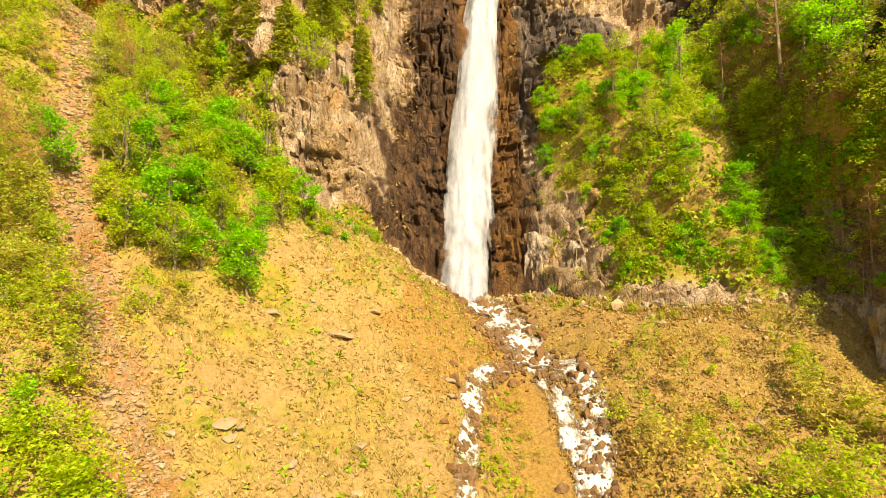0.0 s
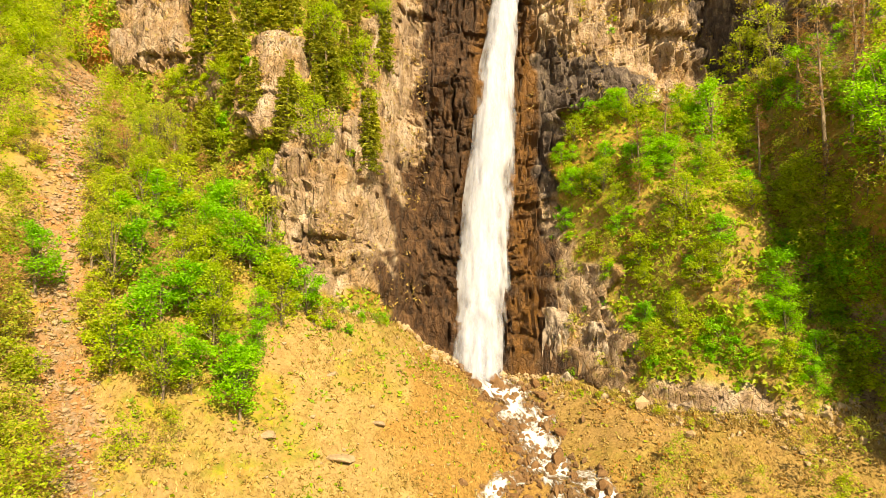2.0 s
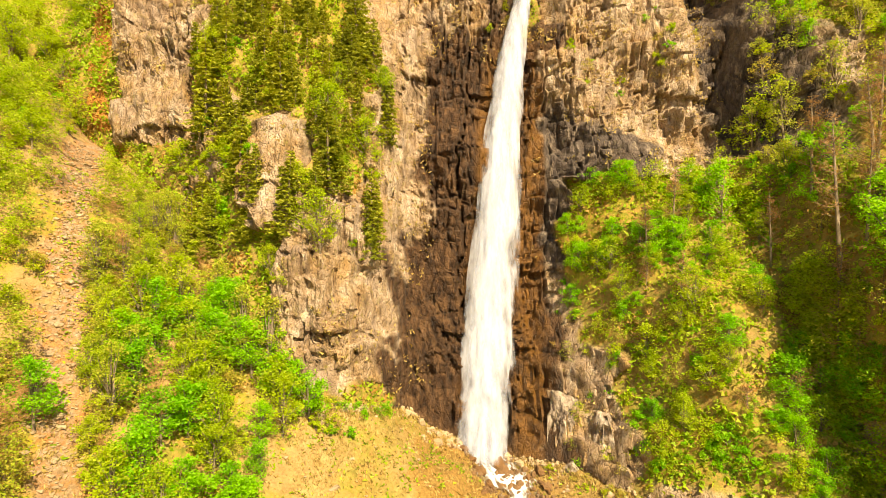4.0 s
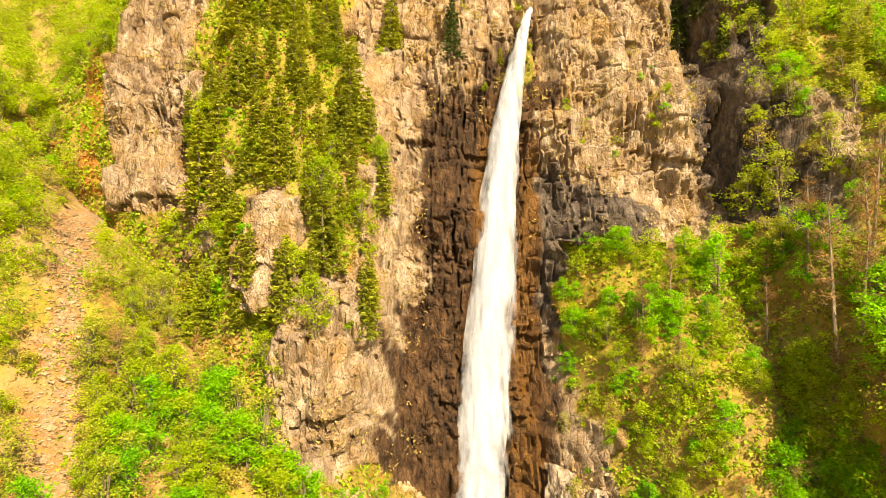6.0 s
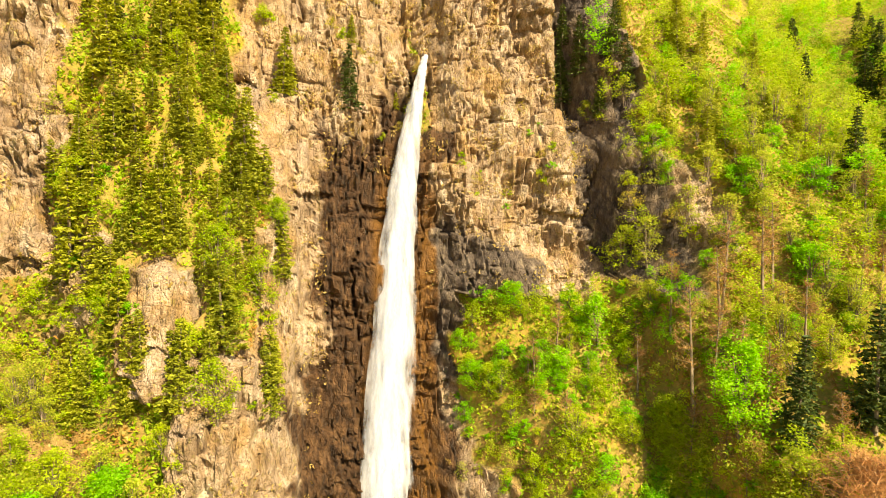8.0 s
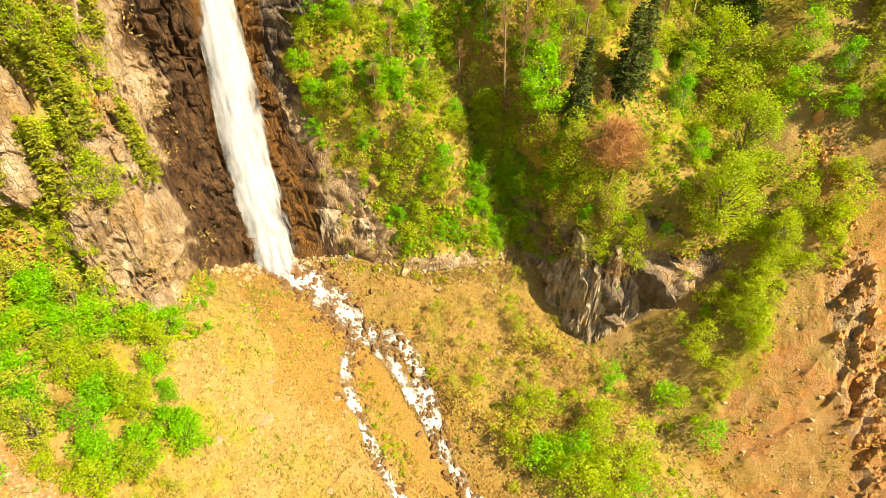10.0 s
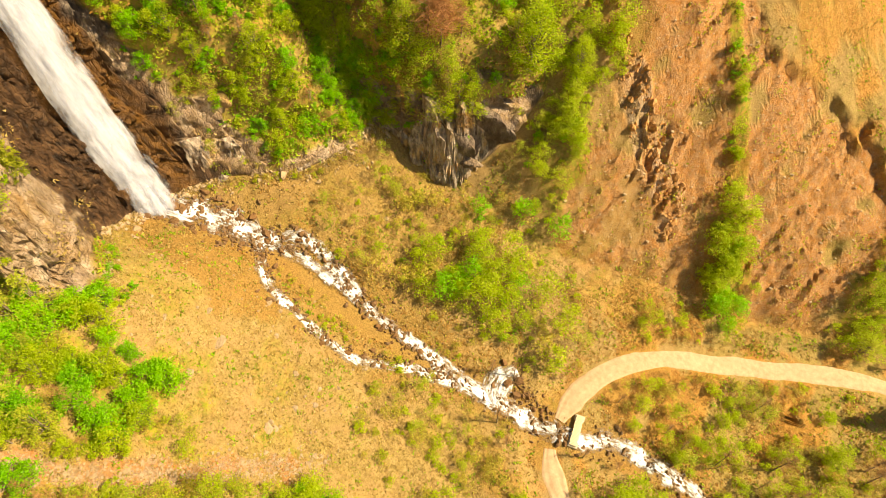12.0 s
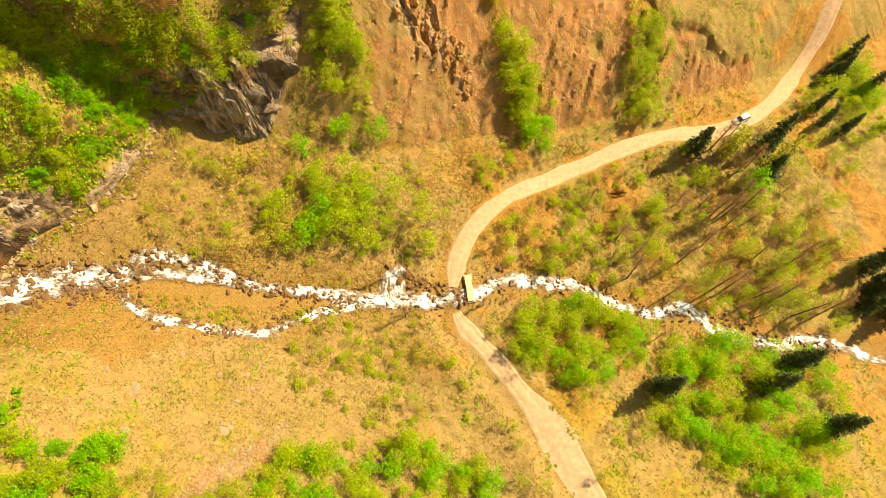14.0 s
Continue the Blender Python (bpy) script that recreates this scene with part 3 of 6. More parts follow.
def build_land():
    core = np.concatenate([np.arange(-64, -48, 0.4), np.arange(-48, 42, 0.29), np.arange(42, 84.01, 0.36)])
    right = 84 + steps(2, 1400, 0.5)[1:]
    left = -64 - steps(2, 1400, 0.5)[1:]
    xs = np.concatenate([left[::-1], core, right])
    yb, zb = foot_of(xs)
    zb = zb + relief(xs, yb)
    back = steps(165, 1500, 0.62)[::-1]
    X, S = np.meshgrid(xs, back, indexing="ij")
    Y = yb[:, None] - S
    Z = ground(X, Y) + relief(X, Y)
    # the headwall
    up = np.concatenate([np.linspace(0, 0.66, 290), np.linspace(0.665, 1, 40)])[1:]
    XW, U = np.meshgrid(xs, up, indexing="ij")
    ZW = zb[:, None] + U * (122 - zb[:, None])
    YW, rock = wall_point(XW, ZW, zb[:, None])
    XW = XW + 0.25 * rock * vnoise(XW / 0.9, ZW / 1.5, 4.0)
    # beyond the rim
    far = np.array([12.0, 60, 250, 900])
    XB = np.repeat(xs[:, None], len(far), 1)
    YB, ZB = YW[:, -1:] + far, 122 + 0.45 * far + 0 * XB
    P = np.stack([np.concatenate(q, 1) for q in ((X, XW, XB), (Y, YW, YB), (Z, ZW, ZB))], -1)
    nu, nv = P.shape[:2]
    floor_n = len(back)
    x, y, z = P[..., 0], P[..., 1], P[..., 2]
    n1, n2 = fbm(x / 7, y / 7 + z / 9, 12.0, 4), fbm(x / 2.2, y / 2.2 + z / 3, 15.0, 3)
    rk = np.zeros((nu, nv))
    rk[:, floor_n : floor_n + rock.shape[1]] = rock
    rk[:, :floor_n] = 0.6 * (outcrop(X, Y) * slide(X, Y)) * smooth(0.0, 0.4, fbm(X / 2.4, Y / 1.8, 43.0, 3) + 0.25)
    wall = np.zeros((nu, nv))
    wall[:, floor_n:] = 1
    wet = wall * smooth(0.3, 0.62, band(-6.0, 12.0, 1.8, x + 2.6 * n1 + 0.8 * n2) * (1 - smooth(50, 66, z + 6 * n1 - 0.5 * x)) + 0.16 * n2)
    wet = np.maximum(wet, wall * smooth(0.35, 0.6, band(9, 15, 1.8, x + n1) * (1 - smooth(2, 7, z + 3 * n1)) * 0.8 + 0.1 * n2))
    rust = wall * np.clip(band(0.2, 2.6, 0.8, x - np.interp(z, (0, 18, 40, 58), (0.2, 0.4, 2.0, 4.2)) + 0.5 * n1) + 0.9 * band(0.4, 3.6, 1.0, x - np.interp(z, (0, 18, 40, 58), (6.2, 7.0, 7.6, 9.4)) + 0.7 * n2), 0, 1) * 0.4 * (1 - smooth(46, 58, z))
    dark = wall * 0.9 * smooth(0.35, 0.75, band(10, 25, 3.0, x + 3.5 * n1 + n2) * band(27, 47, 4.0, z + 6 * n1 + 2 * n2) + 0.3 * n2)
    # shade of the buttress clefts, painted in as dark noise patches
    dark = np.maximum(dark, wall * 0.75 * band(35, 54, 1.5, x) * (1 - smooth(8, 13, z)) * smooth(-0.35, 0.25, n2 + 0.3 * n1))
    # gully wall darkened in colour: its shade as well as its dark purple rock
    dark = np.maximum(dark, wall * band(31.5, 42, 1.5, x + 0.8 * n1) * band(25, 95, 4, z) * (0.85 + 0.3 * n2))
    bx, _ = bed(y)
    west = bx - x
    slip = (1 - wall) * slide(x, y)
    rib = ribs(x, y)
    soil = np.maximum(slip * (1 - rib) * smooth(-0.9, -0.3, n1 + 0.35 * n2) * (1 - 0.65 * fan(x, y) * smooth(-0.5, 0.2, n2)), (1 - wall) * smooth(0.35, 0.65, (1 - smooth(1.1, 3.0, np.abs(x - scree_line(y) + 1.2 * n2))) * smooth(26, 34, y + 4 * n1) + 0.15 * n2))
    soil = np.maximum(soil, wall * smooth(0.4, 0.6, (1 - smooth(1.2, 2.6, np.abs(x + 49 + 0.3 * (z - 45) + n2))) * band(40, 64, 3, z)))
    soil = np.maximum(soil, (1 - wall) * 0.6 * smooth(-0.05, 0.5, n1 + 0.3 * n2) * smooth(22, -15, y) * smooth(-30, 10, x))
    damp = (1 - wall) * smooth(0.3, 0.7, band(0.5, 12, 3, west + 3.5 * n1 + 1.2 * n2) * band(46, 80, 4, y + 4 * n1))
    damp = np.maximum(damp, (1 - wall) * 0.4 * smooth(0.2, 0.7, band(1, 28, 3, -west) * band(28, 70, 6, y) + 0.4 * n1))
    damp = np.maximum(damp, (1 - wall) * (1 - smooth(1.6, 4.2, np.abs(west) + 1.2 * n2)) * 0.8)
    damp = np.maximum(damp, (1 - wall) * 0.8 * band(20, 60, 4, y) * band(-6.5, 7.5, 1.5, west + 1.5 * n1) * smooth(-0.3, 0.3, n2 + 0.2))
    green = wall * (0.7 + 0.4 * n1) + (1 - wall) * np.clip(smooth(16, 30, west + 4 * n1) * smooth(-0.2, 0.5, n1 + 0.3 * n2) * 0.8 + smooth(0.2, 0.7, n1) * 0.45 + 0.25 * smooth(12, -40, y) + slip * rib, 0, 1)
    pebbly = np.maximum((1 - wall) * (1 - smooth(1.6, 5.0, np.abs(x - scree_line(y)))) * smooth(26, 33, y), slip * (1 - rib) * 0.5)
    me = mesh_from("ground", P.reshape(-1, 3), grid_faces(nu, nv), GROUND, True)
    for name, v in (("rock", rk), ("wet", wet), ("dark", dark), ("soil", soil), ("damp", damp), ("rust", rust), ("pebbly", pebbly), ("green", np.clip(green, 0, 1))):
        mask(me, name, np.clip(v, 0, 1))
    ob = new("ground", me)
    me.set_sharp_from_angle(angle=radians(38))
    return tagged(ob, "steep valley head of tan rock walls, dry golden grass and orange soil", "hillside", kind="structure")


land = build_land()
# ---- water ----
def spread(points, step):
    """Points along a line, rounded and evenly spaced."""
    p = np.array(points, float)
    for _ in range(2):
        q, r = 0.75 * p[:-1] + 0.25 * p[1:], 0.25 * p[:-1] + 0.75 * p[1:]
        p = np.concatenate([p[:1], np.stack([q, r], 1).reshape(-1, p.shape[1]), p[-1:]])
    s = np.concatenate([[0], np.cumsum(np.linalg.norm(np.diff(p[:, :2], axis=0), axis=1))])
    t = np.arange(0, s[-1], step)
    return np.stack([np.interp(t, s, p[:, k]) for k in range(p.shape[1])], 1)


def ribbon(name, line, label, lift=0.16, seed=0.0, parent=None):
    """A run of white water over the bed: x, y and width at each point of the line."""
    p = spread(line, 0.3)
    d = np.gradient(p[:, :2], axis=0)
    d /= np.linalg.norm(d, axis=1)[:, None] + 1e-9
    n = np.stack([-d[:, 1], d[:, 0]], 1)
    a = np.linspace(-1, 1, 11)
    along = np.arange(len(p)) * 0.3
    ragged = 1 + 0.25 * vnoise(along[:, None] / 1.3 + seed, np.sign(a)[None] * 3.0 + 0 * along[:, None], seed)
    off = a[None] * 0.62 * p[:, 2:3] * ragged
    x = p[:, 0:1] + n[:, 0:1] * off
    y = p[:, 1:2] + n[:, 1:2] * off
    mid = ground(p[:, 0], p[:, 1])
    z = 0.7 * mid[:, None] + 0.3 * ground(x, y)
    z = np.maximum(z, ground(x, y) + relief(x, y) + 0.02) + lift * (1 - a[None] ** 4) + 0.06 * fbm(x / 0.7, y / 0.7, seed, 3) * (1 - a[None] ** 2)
    dense = 0.52 - 0.60 * np.abs(a[None]) ** 2 + 0.30 * fbm(x / 1.6, y / 1.6, seed + 3, 3)
    me = mesh_from(name, np.stack([x, y, z], -1).reshape(-1, 3), grid_faces(*x.shape), RAPIDS, True)
    mask(me, "dense", dense)
    flow = me.attributes.new("flow", "FLOAT_VECTOR", "POINT")
    flow.data.foreach_set("vector", np.stack([off * 1.25, 0 * off + 0.42 * along[:, None], 0 * off + seed], -1).astype(np.float32).ravel())
    ob = new(name, me)
    ob.parent = parent
    return tagged(ob, label)


stream = tagged(new("stream"), "foaming white mountain stream over brown boulders", "stream", kind="structure")
ribbon("upper_rapids", ((2.4, 70.6, 5.2), (4.2, 67.4, 5.0), (6.8, 63.5, 4.2), (7.8, 60, 4.0), (8.2, 57, 3.8), (8.4, 55.4, 3.2)), "wide foaming rapids below the fall", 0.3, 1.0, stream)
ribbon("east_branch", ((8.4, 55.6, 2.2), (11.0, 53.2, 2.6), (13.0, 49.5, 2.6), (12.4, 45.2, 2.6), (11.0, 41.0, 2.4), (10.0, 35.9, 2.2), (10.2, 28.7, 2.0), (9.8, 22.5, 2.2), (9.4, 18.5, 2.4)), "", 0.18, 2.0, stream)
ribbon("middle_branch", ((8.6, 54.4, 1.4), (9.6, 51.5, 1.8), (10.3, 48.5, 1.8), (10.0, 45.8, 1.6), (10.4, 42.0, 1.4)), "", 0.15, 3.0, stream)
ribbon("west_branch", ((8.2, 55.6, 1.8), (5.6, 54.0, 1.8), (4.0, 51.6, 1.7), (2.5, 48.8, 1.7), (2.2, 44.6, 1.5), (1.7, 39.8, 1.6), (1.5, 35.8, 1.5), (1.9, 32.5, 1.6), (4.2, 29.4, 1.7), (6.9, 25.5, 1.9), (8.3, 19.6, 2.0)), "", 0.15, 4.0, stream)
ribbon("side_cascade", ((16.2, 12.2, 2.2), (14.6, 13.4, 3.6), (12.6, 13.8, 4.2), (10.8, 13.2, 3.6), (9.9, 11.4, 2.4)), "", 0.3, 5.0, stream)
ribbon("lower_rapids", ((9.2, 19.4, 3.0), (9.6, 15.0, 3.2), (10.0, 9.5, 3.2), (10.2, 5.0, 3.0), (12.0, -1.5, 2.6), (15.2, -6.5, 3.2), (15.6, -12.0, 3.4), (15.8, -18.5, 3.0), (14.4, -23.4, 2.6), (11.3, -30.0, 2.4), (10.0, -36.5, 2.6),
                        (12.8, -43.0, 3.2), (8.4, -49.0, 2.8), (6.7, -55.7, 2.6), (5.2, -62.7, 2.8), (7.4, -70.0, 3.0), (7.0, -77.0, 2.8), (3.8, -86.5, 2.6), (2.0, -110.0, 2.6)), "", 0.2, 6.0, stream)

# the fall: height, middle, width
FALL_Z = (68.2, 66.5, 64, 58, 49, 40, 31, 18, 6, -0.6)
FALL_X = (10.4, 9.7, 9.1, 7.9, 6.2, 5.0, 4.2, 3.3, 2.4, 2.0)
FALL_W = (0.9, 1.0, 1.4, 2.3, 3.6, 4.5, 4.9, 5.5, 5.5, 5.2)


def fall_front(z):
    """How far north the falling water hangs."""
    return np.interp(z, (-1, 6, 18, 31, 40, 49, 58, 64, 66.5, 68.2), (69.8, 71.6, 74.6, 77.4, 79.2, 81.2, 83.2, 85.0, 86.8, 89.0))


def fall_layer(name, parent, wide, push, seed, thin, label="", shift=0.0, top=68.2, low=-0.6):
    zs = np.linspace(top, low, 200)
    a = np.linspace(-1, 1, 17)
    z, A = np.meshgrid(zs, a, indexing="ij")
    c = np.interp(-z, [-v for v in FALL_Z], FALL_X) + 0.3 + shift + 0.2 * vnoise(z / 6, 0.3, seed)
    w = np.interp(-z, [-v for v in FALL_Z], FALL_W) * wide * (1 + 0.08 * vnoise(z / 4.0, np.sign(A) * 2.0, seed + 2))
    x = c + 0.5 * A * w
    y = fall_front(z) - push - 0.5 * np.cos(A * 1.4) * np.minimum(w, 3) * 0.5 + 0.10 * fbm(x / 1.0, z / 6, seed, 2)
    ends = smooth(0, 3.0, z - low) if low > 0 else 1.0
    dense = (1.3 - thin - (0.95 + 0.3 * thin) * np.abs(A) ** 1.7) * ends - 0.4 * (1 - ends)
    if top < 60:
        dense = dense - 0.8 * smooth(top - 5, top, z)
    me = mesh_from(name, np.stack([x, y, z], -1).reshape(-1, 3), grid_faces(*x.shape), FALL, True)
    mask(me, "dense", dense)
    ob = new(name, me)
    ob.parent = parent
    return tagged(ob, label)


waterfall = tagged(new("waterfall"), "tall narrow white waterfall dropping down a dark wet cliff", "waterfall", kind="structure")
fall_layer("main_fall", waterfall, 1.08, 0.3, 1.0, 0.08)
fall_layer("inner_fall", waterfall, 0.78, 0.7, 5.0, 0.2)
fall_layer("spray_veil", waterfall, 1.5, 0.9, 9.0, 0.82, "thin torn veil of spray")
fall_layer("side_trickle", waterfall, 0.5, -0.6, 21.0, 1.0, "thin strands of water beside the main fall", 2.9, 38, 8)
fall_layer("base_mist", waterfall, 1.7, 1.6, 31.0, 0.84, "drifting mist at the foot of the fall", 0.4, 12, -0.6)
# ---- the gravel track ----
def build_track():
    p, z = LINE, LINE_Z
    d = np.gradient(p, axis=0)
    d /= np.linalg.norm(d, axis=1)[:, None]
    n = np.stack([-d[:, 1], d[:, 0]], 1)
    a = np.linspace(-1, 1, 13)
    along = np.arange(len(p)) * 0.5
    half = TRACK_HALF * 0.92 * (1 + 0.22 * vnoise(along[:, None] / 5, np.sign(a)[None] * 4.0, 2.0)) * (0.5 + 0.5 * smooth(2, 7, np.abs(p[:, 0:1] - 10.6))) * (1 + 0.65 * np.exp(-((p[:, 0:1] + 15) / 7) ** 2))
    x = p[:, 0:1] + n[:, 0:1] * a * half
    y = p[:, 1:2] + n[:, 1:2] * a * half
    crown = 0.10 * (1 - a**2) - 0.07 * np.exp(-(((np.abs(a) - 0.5) / 0.16) ** 2))
    zz = np.maximum(z[:, None] + 0 * x, ground(x, y)) + 0.06 + crown[None] + 0.04 * fbm(x / 1.5, y / 1.5, 3.0, 3) - 0.10 * (np.abs(a[None]) > 0.97)
    keep = np.abs(p[:, 0] - 10.6) > 2.3
    pieces = []
    for name, side in (("road_west", p[:, 0] < 10.6), ("road_east", p[:, 0] > 10.6)):
        s = keep & side
        me = mesh_from(name, np.stack([x[s], y[s], zz[s]], -1).reshape(-1, 3), grid_faces(int(s.sum()), len(a)), GRAVEL, True)
        pieces.append(tagged(new(name, me), "pale dusty gravel track with two worn wheel ruts", "road", kind="structure"))
    return pieces


build_track()
# ---- boulders, slabs and scree ----
def boulder_mesh(name, seed, material, flat=0.75, fine=2):
    """A rough broken block: a ball cut by planes, then roughened."""
    rng = random.Random(seed)
    bm = bmesh.new()
    bmesh.ops.create_icosphere(bm, subdivisions=fine, radius=1.0)
    cuts = [(Vector((rng.gauss(0, 1), rng.gauss(0, 1), rng.gauss(0, 1))).normalized(), rng.uniform(0.42, 0.8)) for _ in range(13)]
    off = Vector((seed * 3.1, seed * 1.7, 0))
    for v in bm.verts:
        p = v.co.copy()
        for n, d in cuts:
            over = p.dot(n) - d
            if over > 0:
                p -= n * over * 0.97
        p *= 1 + 0.07 * noise.noise(p * 2.3 + off)
        v.co = Vector((p.x, p.y * 0.85, p.z * flat))
    me = bpy.data.meshes.new(name)
    bm.to_mesh(me)
    bm.free()
    me.materials.append(material)
    return me


BOULDERS = {
    "dry": [boulder_mesh("boulder", s, STONE) for s in (1, 2, 3, 4)],
    "wet": [boulder_mesh("boulder", s, STONE_WET) for s in (5, 6, 7, 8)],
    "slab": [boulder_mesh("slab", s, STONE, 0.45) for s in (9, 10)],
}
random.seed(11)


def lay(name, kind, x, y, size, label, group, sink=0.35, stretch=1.0):
    ob = new(name, random.choice(BOULDERS[kind]))
    ob.matrix_basis = pose(x, y, on_floor(x, y) + size * (0.5 - sink) * (0.4 if kind == "slab" else 0.75), random.uniform(-12, 12), random.uniform(-12, 12), random.uniform(0, 360)) @ Matrix.Diagonal((size * stretch, size, size * random.uniform(0.8, 1.1), 1))
    return tagged(ob, label, "rock", group)


# by the foot of the fall
G_ = "boulders by the fall"
lay("boulder", "wet", 4.6, 68.4, 1.35, "large rounded orange-brown boulder in the spray", G_, 0.15)
for x, y, s in ((2.2, 66.3, 1.3), (1.4, 67.8, 0.8), (3.2, 64.6, 0.9), (4.4, 63.0, 1.1), (5.2, 61.4, 0.7), (4.8, 59.6, 0.8), (9.8, 61.5, 0.8), (10.4, 58.8, 1.0), (6.2, 57.6, 0.7), (7.2, 64.6, 0.5), (0.3, 69.0, 0.9), (-1.0, 68.2, 0.6), (2.6, 62.6, 0.6), (9.4, 64.2, 0.9), (9.0, 66.4, 1.2)):
    lay("boulder", "wet", x, y, s, "wet brown boulder beside the rapids", G_)
# in and along the stream
random.seed(12)
B_ = "boulders along the stream"
for line, wide, count in ((((7.2, 62), (8.4, 55.4)), 2.6, 26), (((8.4, 55.6), (13.0, 49.5), (12.4, 45.2), (10.0, 35.9), (9.6, 20)), 1.9, 58), (((8.2, 55.6), (4.0, 51.6), (2.2, 44.6), (1.5, 35.8), (6.9, 25.5), (9, 19.6)), 1.5, 52),
                          (((9.6, 19), (10.0, 9.5), (10.6, 4.0), (12.4, -2.0), (15.4, -7.0), (15.8, -18.5), (11.3, -30.0), (10.0, -36.5), (12.8, -43)), 2.2, 70)):
    p = spread([(*q, 0) for q in line], 0.2)
    for _ in range(count):
        x, y = p[random.randrange(len(p))][:2]
        lay("boulder", "wet", x + random.gauss(0, wide * 0.6), y + random.gauss(0, wide * 0.6), random.choice((0.16, 0.2, 0.25, 0.3, 0.4, 0.7)), "wet brown boulder beside the rapids", B_, 0.2)
for x, y, s in ((13.4, 12.6, 1.5), (14.8, 11.0, 1.3), (12.6, 10.4, 1.0), (13.6, 8.8, 0.9), (11.9, 14.4, 0.8), (16.2, 14.6, 1.0), (12.4, 7.0, 0.8), (13.0, 5.8, 0.7)):
    lay("boulder", "wet", x, y, s, "dark wet boulder by the side cascade", B_)
# on the grass slope
L_ = "rocks on the grass slope"
lay("slab", "slab", -8.6, 47.0, 1.2, "long grey slab lying in dry grass", L_, 0.45, 1.5)
for x, y, s in ((-14.1, 46.0, 0.9), (-5.7, 38.0, 0.8), (-13.9, 35.2, 1.0), (-13.2, 34.6, 0.7), (-12.9, 35.6, 0.5), (-8.4, 37.2, 0.35), (-9.5, 34.9, 0.6), (24.0, 42.6, 0.7), (-6.2, 50.6, 0.8), (-7.4, 33.2, 0.6), (-3.4, 32.6, 0.5), (0.6, 47.6, 0.8), (-10.6, 52.2, 0.6)):
    lay("slab", "slab", x, y, s, "flat grey rock half buried in grass", L_, 0.5, 1.2)


def scree():
    """Small broken stones in the gully, under the outcrops and over the slips: one object."""
    rng = np.random.RandomState(21)
    me = boulder_mesh("pebble", 30, STONE, 0.5, 1)
    base = np.array([v.co[:] for v in me.vertices])
    tris = np.array([p.vertices[:] for p in me.polygons])
    y = rng.uniform(27, 72, 2600)
    x = scree_line(y) + rng.normal(0, 1.6, 2600)
    x2, y2 = rng.uniform(-16, 6, 260), rng.uniform(28, 62, 260)
    x3, y3 = rng.uniform(40, 84, 2600), rng.uniform(-60, 20, 2600)
    keep = slide(x3, y3) * (1 - ribs(x3, y3)) > 0.5
    x, y = np.concatenate([x, x2, x3[keep]]), np.concatenate([y, y2, y3[keep]])
    yb, _ = foot_of(x)
    ok = (y < yb - 0.5) & (track_distance(x, y) > 3)
    x, y = x[ok], y[ok]
    z = ground(x, y) + relief(x, y)
    n = len(x)
    s = rng.gamma(1.6, 0.07, n)[:, None, None] + 0.05
    a = rng.uniform(0, 6.28, n)
    c, d = np.cos(a)[:, None], np.sin(a)[:, None]
    local = np.stack([base[None, :, 0] * c - base[None, :, 1] * d, base[None, :, 0] * d + base[None, :, 1] * c, np.repeat(base[None, :, 2], n, 0)], -1) * s
    pts = (local + np.stack([x, y, z + 0.05], -1)[:, None]).reshape(-1, 3)
    faces = (tris[None] + (np.arange(n) * len(base))[:, None, None]).reshape(-1, 3)
    return tagged(new("scree", mesh_from("scree", pts, faces, STONE)), "loose pinkish grey scree and broken stones", "scree", kind="stuff")


scree()


def rubble():
    """Broken brown stones heaped along every branch of the stream: one object."""
    rng = np.random.RandomState(41)
    me = boulder_mesh("pebble", 33, STONE_WET, 0.7, 1)
    base = np.array([v.co[:] for v in me.vertices])
    tris = np.array([p.vertices[:] for p in me.polygons])
    xs, ys = [], []
    for line, wide, count in ((((3.5, 68.5), (6.8, 63.5), (8.4, 55.4)), 2.6, 800), (((8.4, 55.6), (13.0, 49.5), (12.4, 45.2), (10.0, 35.9), (9.6, 20)), 1.6, 620), (((8.2, 55.6), (4.0, 51.6), (2.2, 44.6), (1.5, 35.8), (6.9, 25.5), (9, 19.6)), 1.2, 420),
                              (((9.6, 19), (10.0, 9.5), (10.6, 4.0), (12.4, -2.0), (15.4, -7.0), (15.8, -18.5), (11.3, -30.0), (10.0, -36.5), (12.8, -43), (7, -56), (6, -76)), 1.9, 900), (((16.5, 13), (13, 9), (12.4, 5)), 1.5, 160)):
        p = spread([(*q, 0) for q in line], 0.2)
        at = p[rng.randint(0, len(p), count), :2] + rng.normal(0, wide * 0.62, (count, 2))
        xs.append(at[:, 0])
        ys.append(at[:, 1])
    x, y = np.concatenate(xs), np.concatenate(ys)
    z = ground(x, y) + relief(x, y)
    n = len(x)
    s = rng.gamma(1.8, 0.14, n)[:, None, None] + 0.07
    a = rng.uniform(0, 6.28, n)
    c, d = np.cos(a)[:, None], np.sin(a)[:, None]
    squash = rng.uniform(0.5, 1.1, (n, 1))
    local = np.stack([base[None, :, 0] * c - base[None, :, 1] * d * squash, base[None, :, 0] * d + base[None, :, 1] * c * squash, np.repeat(base[None, :, 2], n, 0)], -1) * s
    pts = (local + np.stack([x, y, z + 0.16], -1)[:, None]).reshape(-1, 3)
    faces = (tris[None] + (np.arange(n) * len(base))[:, None, None]).reshape(-1, 3)
    return tagged(new("rubble", mesh_from("rubble", pts, faces, STONE_WET)), "wet brown rubble heaped along the stream bed", "rubble", kind="stuff")


rubble()


